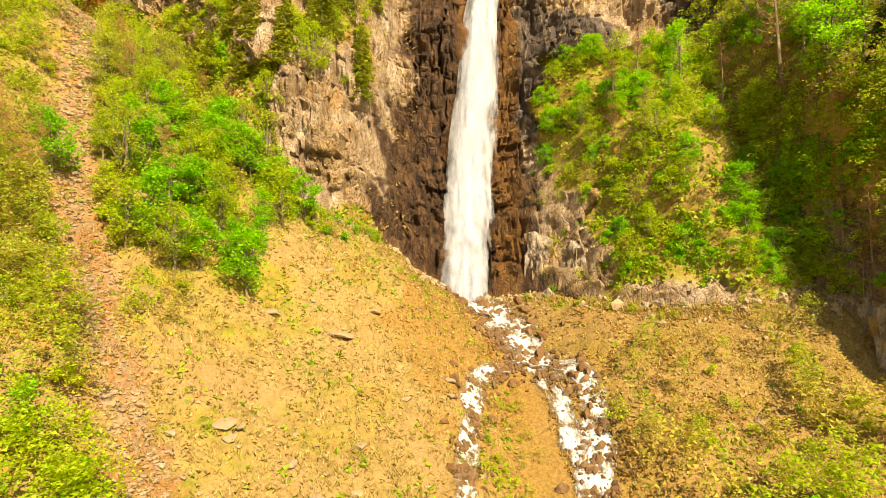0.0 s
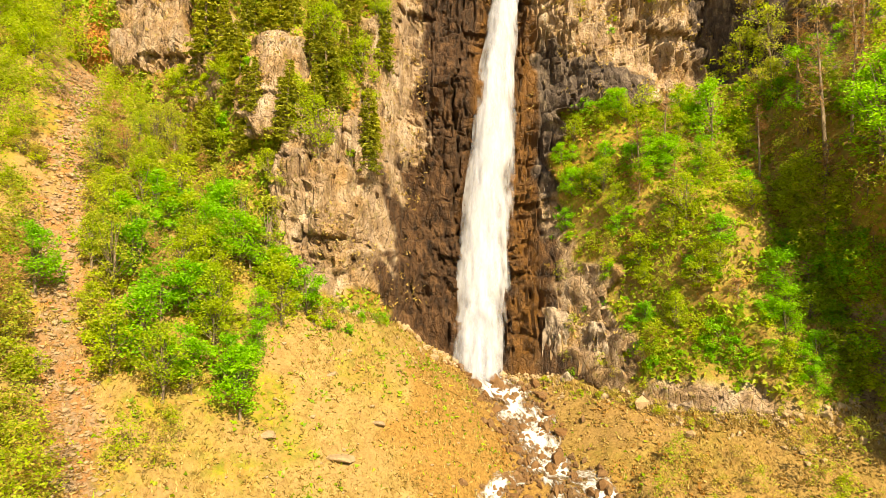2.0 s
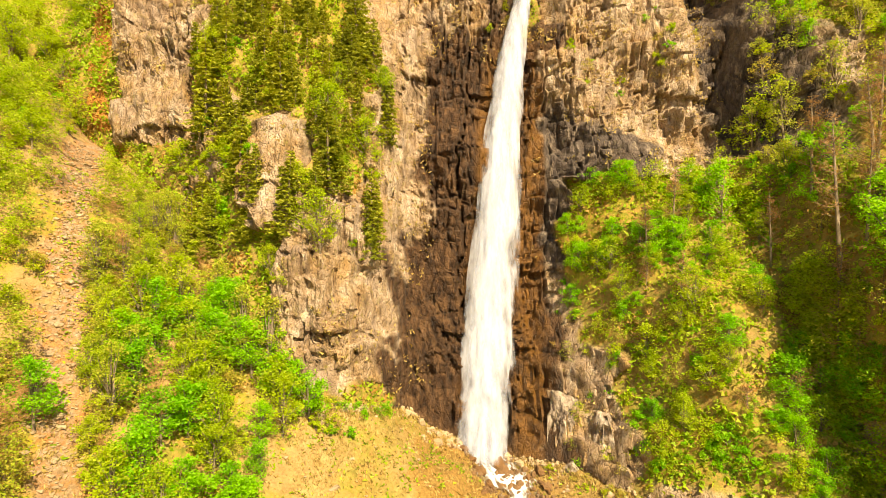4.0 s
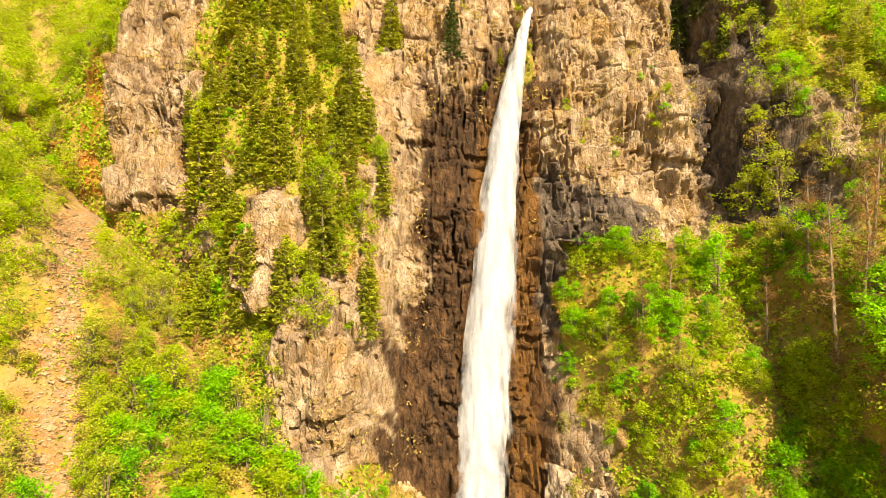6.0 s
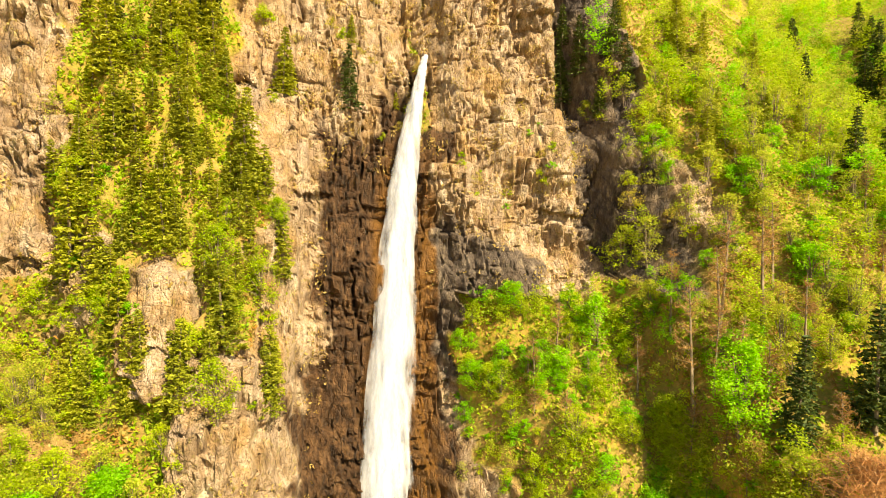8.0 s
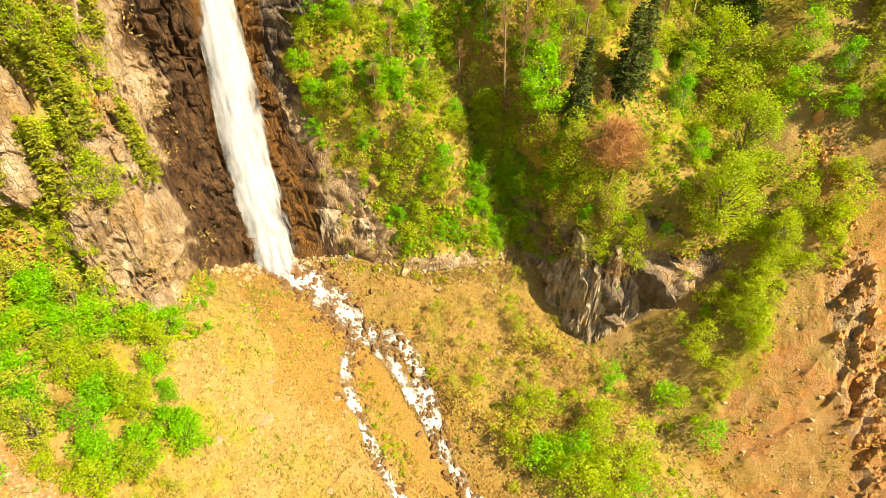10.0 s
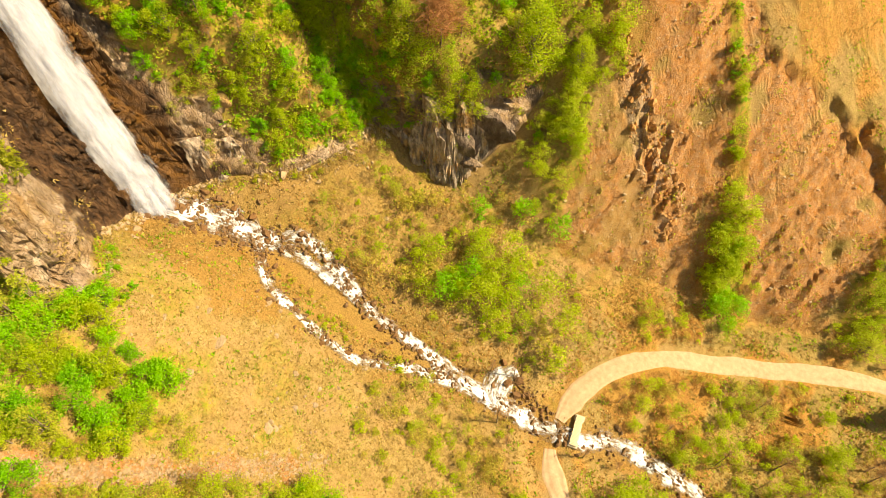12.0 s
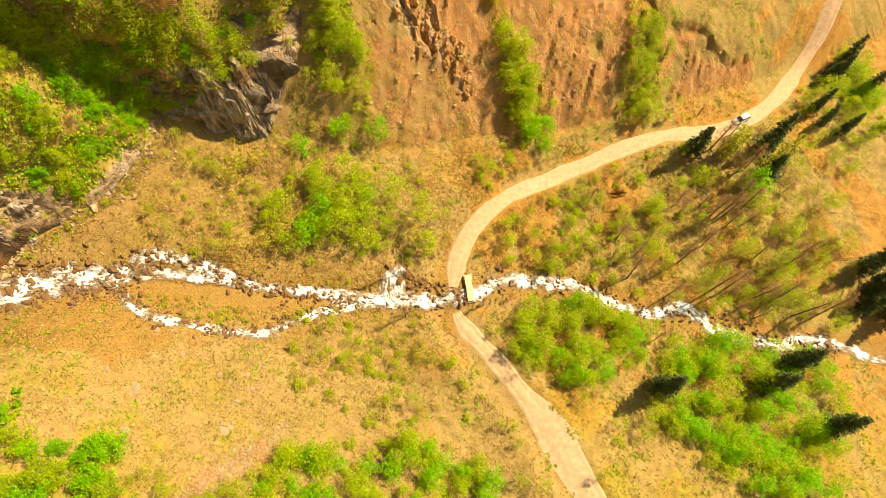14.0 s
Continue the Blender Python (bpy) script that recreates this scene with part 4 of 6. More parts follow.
def crumble():
    """Broken blocks of the outcrop on the slipped hillside: one object."""
    rng = np.random.RandomState(51)
    me = boulder_mesh("pebble", 35, STONE_EARTH, 0.8, 1)
    base = np.array([v.co[:] for v in me.vertices])
    tris = np.array([p.vertices[:] for p in me.polygons])
    y = rng.uniform(0, 31, 900)
    x = 55.0 + 0.46 * (y - 5) + rng.normal(0, 2.8, 900)
    yb, _ = foot_of(x)
    ok = (outcrop(x, y) > 0.3) & (y < yb - 0.3)
    x, y = x[ok], y[ok]
    n = len(x)
    z = ground(x, y) + relief(x, y)
    s = rng.gamma(1.4, 0.19, n)[:, None, None] + 0.08
    a = rng.uniform(0, 6.28, n)
    c, d = np.cos(a)[:, None], np.sin(a)[:, None]
    tall = rng.uniform(0.6, 1.5, (n, 1))
    local = np.stack([base[None, :, 0] * c - base[None, :, 1] * d, base[None, :, 0] * d + base[None, :, 1] * c, base[None, :, 2] * tall], -1) * s
    pts = (local + np.stack([x, y, z], -1)[:, None]).reshape(-1, 3)
    faces = (tris[None] + (np.arange(n) * len(base))[:, None, None]).reshape(-1, 3)
    return tagged(new("crumbling_rock", mesh_from("crumbling_rock", pts, faces, STONE_EARTH)), "crumbling orange-brown rock breaking out of the slip", "rock", kind="stuff")


crumble()


def foot_stones():
    """Stones fallen to the foot of the headwall: one object."""
    rng = np.random.RandomState(61)
    me = boulder_mesh("pebble", 37, STONE, 0.8, 1)
    base = np.array([v.co[:] for v in me.vertices])
    tris = np.array([p.vertices[:] for p in me.polygons])
    x = rng.uniform(-15, 35, 1100)
    yb, _ = foot_of(x)
    y = yb + 0.5 - rng.gamma(1.3, 0.8, len(x))
    ok = (np.abs(x - 3.2) > 2.2) & (vnoise(x / 2.5, 1.0, 62.0) > -0.45)
    x, y = x[ok], y[ok]
    z = ground(x, y) + relief(x, y)
    n = len(x)
    s = rng.gamma(1.5, 0.14, n)[:, None, None] + 0.08
    a = rng.uniform(0, 6.28, n)
    c, d = np.cos(a)[:, None], np.sin(a)[:, None]
    tall = rng.uniform(0.5, 1.3, (n, 1))
    local = np.stack([base[None, :, 0] * c - base[None, :, 1] * d, base[None, :, 0] * d + base[None, :, 1] * c, base[None, :, 2] * tall], -1) * s
    pts = (local + np.stack([x, y, z + 0.05], -1)[:, None]).reshape(-1, 3)
    faces = (tris[None] + (np.arange(n) * len(base))[:, None, None]).reshape(-1, 3)
    return tagged(new("fallen_stones", mesh_from("fallen_stones", pts, faces, STONE)), "tan fallen stones along the foot of the cliff", "rubble", kind="stuff")


foot_stones()


# ---- standing slabs of bare rock ----
def slab_bm(seed, wide, deep, tall):
    """An upright slab: a block split by tilted planes, with clefts running up it and ledges across."""
    rng = random.Random(seed)
    bm = bmesh.new()
    bmesh.ops.create_cube(bm, size=2.0)
    bmesh.ops.subdivide_edges(bm, edges=bm.edges[:], cuts=11, use_grid_fill=True)
    cuts = [(Vector((rng.gauss(0, 1), rng.gauss(0, 1), rng.gauss(0, 0.35))).normalized(), rng.uniform(0.72, 1.05)) for _ in range(9)]
    cuts += [(Vector((rng.gauss(0, 0.6), rng.gauss(0, 0.6), 1)).normalized(), rng.uniform(0.72, 0.95)) for _ in range(3)]
    off = Vector((seed * 2.3, seed * 1.9, seed * 0.7))
    for v in bm.verts:
        p = v.co.copy()
        for n, d in cuts:
            over = p.dot(n) - d
            if over > 0:
                p -= n * over
        q = Vector((p.x * wide * 0.62, p.y * deep * 0.62, p.z * tall * 0.07)) + off
        cleft = 1 - min(1.0, abs(noise.noise(q)) * 6)
        shelf = math.floor(3.0 * noise.noise(Vector((off.x, q.y * 0.3, p.z * tall * 0.55))) + 2 * noise.noise(q * 0.6)) * 0.07
        k = 1 - 0.36 * cleft - shelf + 0.12 * noise.noise(Vector((q.x * 2, q.y * 2, p.z * tall * 0.9)))
        v.co = Vector((p.x * k * wide / 2, p.y * k * deep / 2, p.z * tall / 2 + 0.15 * noise.noise(q * 1.7)))
    return bm


def rock_face(name, label, slabs, lean=4):
    """Slabs side by side; each one: x, y, turn, width, depth, foot and top."""
    top = tagged(new(name), label, "rock", kind="structure")
    x0, y0 = slabs[0][:2]
    top.location = (x0, y0, slabs[0][5])
    rng = random.Random(len(name) + len(slabs))
    for n, (x, y, turn, wide, deep, low, high) in enumerate(slabs):
        ob = part("rock_slab", slab_bm(n + 3 * len(slabs), wide, deep, high - low), CLIFF, top)
        ob.matrix_basis = pose(x - x0, y - y0, (low + high) / 2 - slabs[0][5], rng.uniform(-lean, lean) - 4, rng.uniform(-lean, lean), turn + rng.uniform(-14, 14))


rock_face("rock_buttress", "jagged grey and ochre rock buttress with deep dark clefts", (
    (36.4, 46.2, -84, 3.8, 3.0, -6, 3.0), (36.2, 43.2, -82, 4.0, 3.4, -8, 4.5), (36.4, 40.4, -80, 4.2, 3.6, -10, 6.0), (36.8, 38.2, -66, 3.2, 3.4, -11, 2.5), (37.6, 37.2, -46, 3.4, 3.2, -11, 5.5),
    (39.2, 36.8, -38, 3.8, 3.6, -11, 8.0), (40.8, 35.0, -34, 2.6, 2.8, -11, 1.5), (42.0, 35.6, -34, 4.2, 3.8, -11, 8.5), (44.2, 34.0, -33, 3.6, 3.4, -12, 5.0), (46.0, 33.0, -30, 4.0, 3.6, -12, 6.5),
    (48.0, 31.4, -28, 3.8, 3.2, -12, 1.5), (50.0, 30.8, -25, 3.6, 3.2, -12, 2.5), (37.9, 41.5, -70, 4.6, 3.6, -4, 10.0), (41.2, 38.8, -38, 4.8, 3.6, -4, 11.0)))
rock_face("rock_ledge", "pale grey rock ledge breaking out under the wooded spur", (
    (19.4, 58.9, -48, 2.8, 2.2, -3, 1.8), (20.9, 57.0, -44, 2.2, 2.0, -3, 1.0), (22.4, 56.2, -34, 3.0, 2.4, -3, 2.2), (24.2, 55.0, -28, 2.8, 2.2, -3, 1.4), (25.8, 54.2, -25, 2.2, 2.0, -3, 0.6),
    (27.4, 53.4, -22, 2.8, 2.2, -3, 1.3), (29.4, 52.6, -15, 2.4, 2.0, -3, 0.6), (31.5, 52.3, 0, 2.6, 2.2, -3, 1.4), (33.3, 52.4, 20, 2.6, 2.2, -4, 2.2), (34.8, 49.8, 70, 3.0, 2.4, -5, 1.8)))
rock_face("rock_shelf", "tan layered rock shelf beside the foot of the fall", (
    (12.2, 67.8, -30, 4.0, 3.4, -3, 8.5), (14.2, 66.0, -38, 3.8, 3.2, -3, 5.5), (15.8, 64.6, -42, 3.6, 3.0, -3, 7.0), (17.6, 62.2, -46, 3.2, 2.6, -3, 3.2), (12.6, 65.6, -30, 3.6, 2.6, -3, 1.6)))
# ---- footbridge, poles and the parked car ----
def box_bm(x0, x1, y0, y1, z0, z1, bevel=0.0):
    bm = bmesh.new()
    bmesh.ops.create_cube(bm, size=1.0)
    bmesh.ops.scale(bm, vec=(x1 - x0, y1 - y0, z1 - z0), verts=bm.verts)
    bmesh.ops.translate(bm, vec=((x0 + x1) / 2, (y0 + y1) / 2, (z0 + z1) / 2), verts=bm.verts)
    if bevel:
        bmesh.ops.bevel(bm, geom=bm.edges[:], offset=bevel, segments=2, affect="EDGES")
    return bm


def tube_bm(r0, r1, z0, z1, sides=10):
    bm = bmesh.new()
    bmesh.ops.create_cone(bm, cap_ends=True, segments=sides, radius1=r0, radius2=r1, depth=z1 - z0)
    bmesh.ops.translate(bm, vec=(0, 0, (z0 + z1) / 2), verts=bm.verts)
    return bm


def build_footbridge():
    """Two beams and a deck of boards from bank to bank."""
    length, width = 5.0, 1.2
    top = tagged(new("footbridge"), "short pale plank footbridge across the stream", "bridge")
    for y in (-0.42, 0.42):
        part("beam", box_bm(-length / 2, length / 2, y - 0.11, y + 0.11, -0.26, 0.0, 0.02), TIMBER, top)
    first = None
    count = 23
    for k in range(count):
        x = -length / 2 + (k + 0.5) * length / count
        if first is None:
            first = part("plank", box_bm(-0.10, 0.10, -width / 2, width / 2, 0.0, 0.055, 0.008), PLANK, top)
            board = first
        else:
            board = new("plank", first.data)
            board.parent = top
        board.location, board.rotation_euler = (x, random.uniform(-0.05, 0.05), 0.0), (0, 0, random.uniform(-0.02, 0.02))
    for x in (-length / 2 + 0.3, length / 2 - 0.3):
        part("abutment", box_bm(x - 0.5, x + 0.5, -0.8, 0.8, -1.1, -0.27, 0.08), CONCRETE, top, "rough concrete block on the bank")
    top.matrix_basis = pose(12.9, -0.4, -21.35, 0, 0, 9)
    return top


PLANK = plain_material("pale_planks", (0.50, 0.38, 0.24), (0.72, 0.58, 0.40), 2.0, 0.85, 0.3, stretch=(1, 0.2, 1))
build_footbridge()


def wooden_post(x, y, height, lean):
    top = tagged(new("wooden_post"), "slim dark wooden post beside the track", "post", "posts beside the track")
    part("shaft", tube_bm(0.13, 0.09, -0.5, height), BARK, top)
    part("cap", tube_bm(0.11, 0.02, height, height + 0.12), BARK, top)
    top.matrix_basis = pose(x, y, on_floor(x, y), lean, 0, 40)


wooden_post(51.9, -58.9, 4.2, 4)
wooden_post(56.3, -51.9, 3.4, -3)

PAINT = plain_material("dusty_silver_paint", (0.32, 0.31, 0.29), (0.42, 0.41, 0.39), 0.6, 0.3, 0.02, 0.4)
GLASS = plain_material("dark_window_glass", (0.03, 0.04, 0.05), (0.05, 0.06, 0.07), 0.5, 0.08, 0.0)
RUBBER = plain_material("tyre_rubber", (0.02, 0.02, 0.02), (0.035, 0.035, 0.035), 6.0, 0.9, 0.2)
STEEL = plain_material("wheel_metal", (0.45, 0.45, 0.46), (0.6, 0.6, 0.6), 2.0, 0.35, 0.05, 0.8)
LAMP = plain_material("lamp_glass", (0.75, 0.75, 0.72), (0.85, 0.85, 0.82), 2.0, 0.15, 0.0)
TAIL = plain_material("red_lamp_glass", (0.45, 0.02, 0.02), (0.55, 0.03, 0.03), 2.0, 0.2, 0.0)


def lofted(sections):
    """A closed hull through rings of equal length, with both ends capped."""
    bm = bmesh.new()
    rings = [[bm.verts.new(p) for p in ring] for ring in sections]
    for a, b in zip(rings, rings[1:]):
        for k in range(len(a)):
            bm.faces.new((a[k], a[(k + 1) % len(a)], b[(k + 1) % len(b)], b[k]))
    bm.faces.new(rings[0][::-1])
    bm.faces.new(rings[-1])
    bmesh.ops.recalc_face_normals(bm, faces=bm.faces[:])
    return bm


def build_car():
    top = tagged(new("car"), "small silver car parked at the edge of the gravel track", "car")
    hull = []
    for x, half, low, high in ((-2.12, 0.66, 0.42, 0.80), (-2.0, 0.78, 0.32, 0.94), (-1.2, 0.84, 0.26, 0.98), (0.0, 0.85, 0.25, 0.96), (1.0, 0.84, 0.26, 0.95), (1.8, 0.78, 0.30, 0.82), (2.1, 0.64, 0.40, 0.70)):
        hull.append([(x, -half, low), (x, half, low), (x, half * 1.02, (low + high) / 2), (x, half * 0.93, high), (x, -half * 0.93, high), (x, -half * 1.02, (low + high) / 2)])
    part("body", lofted(hull), PAINT, top)
    cabin = []
    for x, half, high in ((-1.95, 0.70, 1.02), (-1.55, 0.64, 1.40), (-0.6, 0.62, 1.50), (0.3, 0.62, 1.44), (1.05, 0.70, 0.97)):
        cabin.append([(x, -0.74, 0.93), (x, 0.74, 0.93), (x, half, high), (x, -half, high)])
    part("cabin_glass", lofted(cabin), GLASS, top, "dark tinted windows")
    roof = [[(x, -0.61, z - 0.05), (x, 0.61, z - 0.05), (x, 0.58, z + 0.03), (x, -0.58, z + 0.03)] for x, z in ((-1.6, 1.41), (-0.6, 1.51), (0.32, 1.45))]
    part("roof", lofted(roof), PAINT, top)
    for x in (-1.3, 1.3):
        for y in (-0.78, 0.78):
            bm = tube_bm(0.32, 0.32, -0.11, 0.11, 20)
            bmesh.ops.rotate(bm, matrix=Matrix.Rotation(radians(90), 3, "X"), verts=bm.verts)
            wheel = part("wheel", bm, RUBBER, top, "black tyre")
            wheel.location = (x, y, 0.32)
            bm = tube_bm(0.19, 0.19, -0.125, 0.125, 14)
            bmesh.ops.rotate(bm, matrix=Matrix.Rotation(radians(90), 3, "X"), verts=bm.verts)
            part("rim", bm, STEEL, wheel, "silver wheel rim")
    for y in (-0.42, 0.42):
        part("headlight", box_bm(2.0, 2.1, y - 0.14, y + 0.14, 0.58, 0.70, 0.02), LAMP, top)
        part("tail_light", box_bm(-2.12, -2.02, y - 0.12, y + 0.12, 0.68, 0.86, 0.02), TAIL, top)
    part("bumper", box_bm(2.02, 2.16, -0.66, 0.66, 0.34, 0.50, 0.03), RUBBER, top)
    part("mirror", box_bm(0.62, 0.74, 0.80, 0.98, 0.93, 1.05, 0.02), PAINT, top)
    part("mirror", box_bm(0.62, 0.74, -0.98, -0.80, 0.93, 1.05, 0.02), PAINT, top)
    n = int(np.argmin(np.hypot(LINE[:, 0] - 56.0, LINE[:, 1] + 62.6)))
    d = LINE[n + 3] - LINE[n - 3]
    top.matrix_basis = pose(LINE[n, 0] + 0.4, LINE[n, 1] + 0.5, LINE_Z[n] + 0.14, 0, 0, math.degrees(math.atan2(-d[1], -d[0])))
    return top


build_car()
# ---- plants ----
def cards(centres, size, rng, flat=0.0, long=1.0):
    """One small pointed leaf spray at each centre."""
    n = len(centres)
    u = rng.normal(size=(n, 3))
    u[:, 2] *= 1 - flat
    u /= np.linalg.norm(u, axis=1)[:, None] + 1e-9
    v = np.cross(u, rng.normal(size=(n, 3)))
    v[:, 2] *= 1 - flat
    v /= np.linalg.norm(v, axis=1)[:, None] + 1e-9
    s = size * rng.uniform(0.55, 1.35, (n, 1))
    pts = np.stack([centres - u * s * 0.6 * long - v * s * 0.55, centres - u * s * 0.5 * long + v * s * 0.55, centres + u * s * long], 1)
    return pts.reshape(-1, 3), np.arange(3 * n).reshape(n, 3)


def limb(a, b, ra, rb, sides=5):
    """A tapered stick from a to b."""
    a, b = np.array(a, float), np.array(b, float)
    d = (b - a) / (np.linalg.norm(b - a) + 1e-9)
    u = np.cross(d, (0.3, 0.9, 0.1))
    u /= np.linalg.norm(u) + 1e-9
    v = np.cross(d, u)
    t = np.arange(sides) * 2 * math.pi / sides
    ring = np.cos(t)[:, None] * u + np.sin(t)[:, None] * v
    pts = np.concatenate([a + ring * ra, b + ring * rb])
    faces = [(k, (k + 1) % sides, sides + (k + 1) % sides, sides + k) for k in range(sides)]
    return pts, faces


def joined(pieces):
    pts, faces, n = [], [], 0
    for p, f in pieces:
        pts.append(np.asarray(p))
        faces += [tuple(int(q) + n for q in face) for face in f]
        n += len(p)
    return np.concatenate(pts), faces


def tree_of(name, trunk_pieces, crown, leaf, label, category, crown_name="crown"):
    """Links a tree: an Empty at its base with a trunk and a crown."""
    top = tagged(new(name), label, category)
    p, f = joined(trunk_pieces)
    t = new("trunk", mesh_from("trunk", p, f, BARK, True))
    t.parent = top
    c = new(crown_name, mesh_from(crown_name, crown[0], crown[1] if isinstance(crown[1], list) else crown[1].tolist(), leaf))
    c.parent = top
    return top


def broadleaf(name, seed, height, radius, clumps, per, leaf, label, category="tree", size=0.24, stems=1, low=0.25):
    """A leafing tree or shrub: stems, limbs, and clumps of leaf sprays at the limbs' ends with gaps between."""
    rng = np.random.RandomState(seed)
    sticks, centres = [], []
    bases = [np.array((rng.uniform(-0.25, 0.25), rng.uniform(-0.25, 0.25), -0.4)) * (1 if stems > 1 else 0.1) for _ in range(stems)]
    thick = 0.020 * height + 0.03
    for k in range(clumps):
        h = low + (1 - low) * rng.uniform(0, 1) ** 0.8
        reach = radius * math.sqrt(max(0.05, 1 - (2 * (h - low) / (1 - low) - 0.85) ** 2 * 0.8)) * rng.uniform(0.25, 1.05)
        a = rng.uniform(0, 2 * math.pi)
        c = np.array((reach * math.cos(a), reach * math.sin(a), h * height))
        base = bases[k % stems]
        fork = base * 0.6 + np.array((c[0] * 0.18, c[1] * 0.18, c[2] * rng.uniform(0.45, 0.7)))
        sticks.append(limb(fork, c, thick * 0.35, thick * 0.10, 3))
        r = radius * rng.uniform(0.24, 0.46)
        q = rng.normal(size=(per, 3))
        q *= (rng.uniform(0.15, 1.1, (per, 1)) ** 0.6) / (np.linalg.norm(q, axis=1)[:, None] + 1e-9)
        centres.append(c + q * (r, r, r * 0.75))
    for b in bases:
        lean = np.array((rng.uniform(-0.06, 0.06), rng.uniform(-0.06, 0.06), 1)) * height * 0.8
        m = b + lean * 0.5 + rng.uniform(-0.1, 0.1, 3)
        sticks += [limb(b, m, thick, thick * 0.7), limb(m, b + lean, thick * 0.7, thick * 0.25)]
    return tree_of(name, sticks, cards(np.concatenate(centres), size, rng, 0.5), leaf, label, category)


def conifer(name, seed, height, radius, leaf, label):
    """A fir or spruce: whorls of drooping fronds, shorter towards the tip, some missing."""
    rng = np.random.RandomState(seed)
    sticks = [limb((0, 0, -0.6), (0, 0, height * 0.5), 0.018 * height + 0.04, 0.012 * height), limb((0, 0, height * 0.5), (0, 0, height), 0.012 * height, 0.02)]
    centres = []
    rings = int(height * 2.3)
    for k in range(rings):
        h = 0.10 + 0.88 * k / rings
        r0 = radius * (1 - h) ** 0.75 * rng.uniform(0.75, 1.1) + 0.12
        for b in range(8):
            if rng.rand() < 0.16:
                continue
            a = 2 * math.pi * (b + rng.rand()) / 8 + k
            r = r0 * rng.uniform(0.6, 1.1)
            droop = rng.uniform(0.15, 0.4)
            tip = np.array((r * math.cos(a), r * math.sin(a), h * height - droop * r))
            root = np.array((0, 0, h * height))
            n = max(5, int(r * 12))
            t = np.sqrt(rng.uniform(0.05, 1, n))[:, None]
            side = np.array((-math.sin(a), math.cos(a), 0.0))
            centres.append(root + (tip - root) * t + side * rng.normal(0, 0.16 * r + 0.03, (n, 1)) * (1.1 - 0.5 * t) + rng.normal(0, 0.05, (n, 3)))
    pts, faces = cards(np.concatenate(centres), 0.21, rng, 0.55, 1.5)
    return tree_of(name, sticks, (pts, faces), leaf, label, "conifer")


def twig(a, b, r):
    """A fine twig, three sided and pointed."""
    d = b - a
    u = np.cross(d, (0.3, 0.9, 0.1))
    u *= r / (np.linalg.norm(u) + 1e-9)
    v = np.cross(d, u)
    v *= r / (np.linalg.norm(v) + 1e-9)
    return np.array([a + u, a - 0.5 * u + 0.87 * v, a - 0.5 * u - 0.87 * v, b]), [(0, 1, 3), (1, 2, 3)]


def bare_tree(name, seed, height, radius, leaf, label, dense=1):
    """A tree still bare: trunk, limbs and a haze of fine twigs."""
    rng = np.random.RandomState(seed)
    sticks = [limb((0, 0, -0.6), (0, 0, height * 0.55), 0.016 * height + 0.03, 0.010 * height), limb((0, 0, height * 0.55), (0.1, 0, height), 0.010 * height, 0.02)]
    twigs = []
    for k in range(int(26 + height * 2) * dense):
        h = rng.uniform(0.28, 0.97)
        a = rng.uniform(0, 2 * math.pi)
        r = radius * (1.05 - h) ** 0.6 * rng.uniform(0.5, 1.1)
        root = np.array((0, 0, h * height))
        tip = root + np.array((r * math.cos(a), r * math.sin(a), r * rng.uniform(0.25, 0.75)))
        sticks.append(limb(root, tip, 0.035, 0.012, 3))
        for j in range(6 + 3 * (dense - 1)):
            t = rng.uniform(0.25, 1)
            s = root + (tip - root) * t
            e = s + rng.normal(0, 1, 3) * (0.30 * r, 0.30 * r, 0.20 * r) + (0, 0, 0.12 * r)
            twigs.append(twig(s, e, 0.026))
            for i in range(3):
                g = s + (e - s) * rng.uniform(0.3, 1)
                twigs.append(twig(g, g + rng.normal(0, 0.16 * r + 0.05, 3), 0.018))
    return tree_of(name, sticks, joined(twigs), leaf, label, "tree")


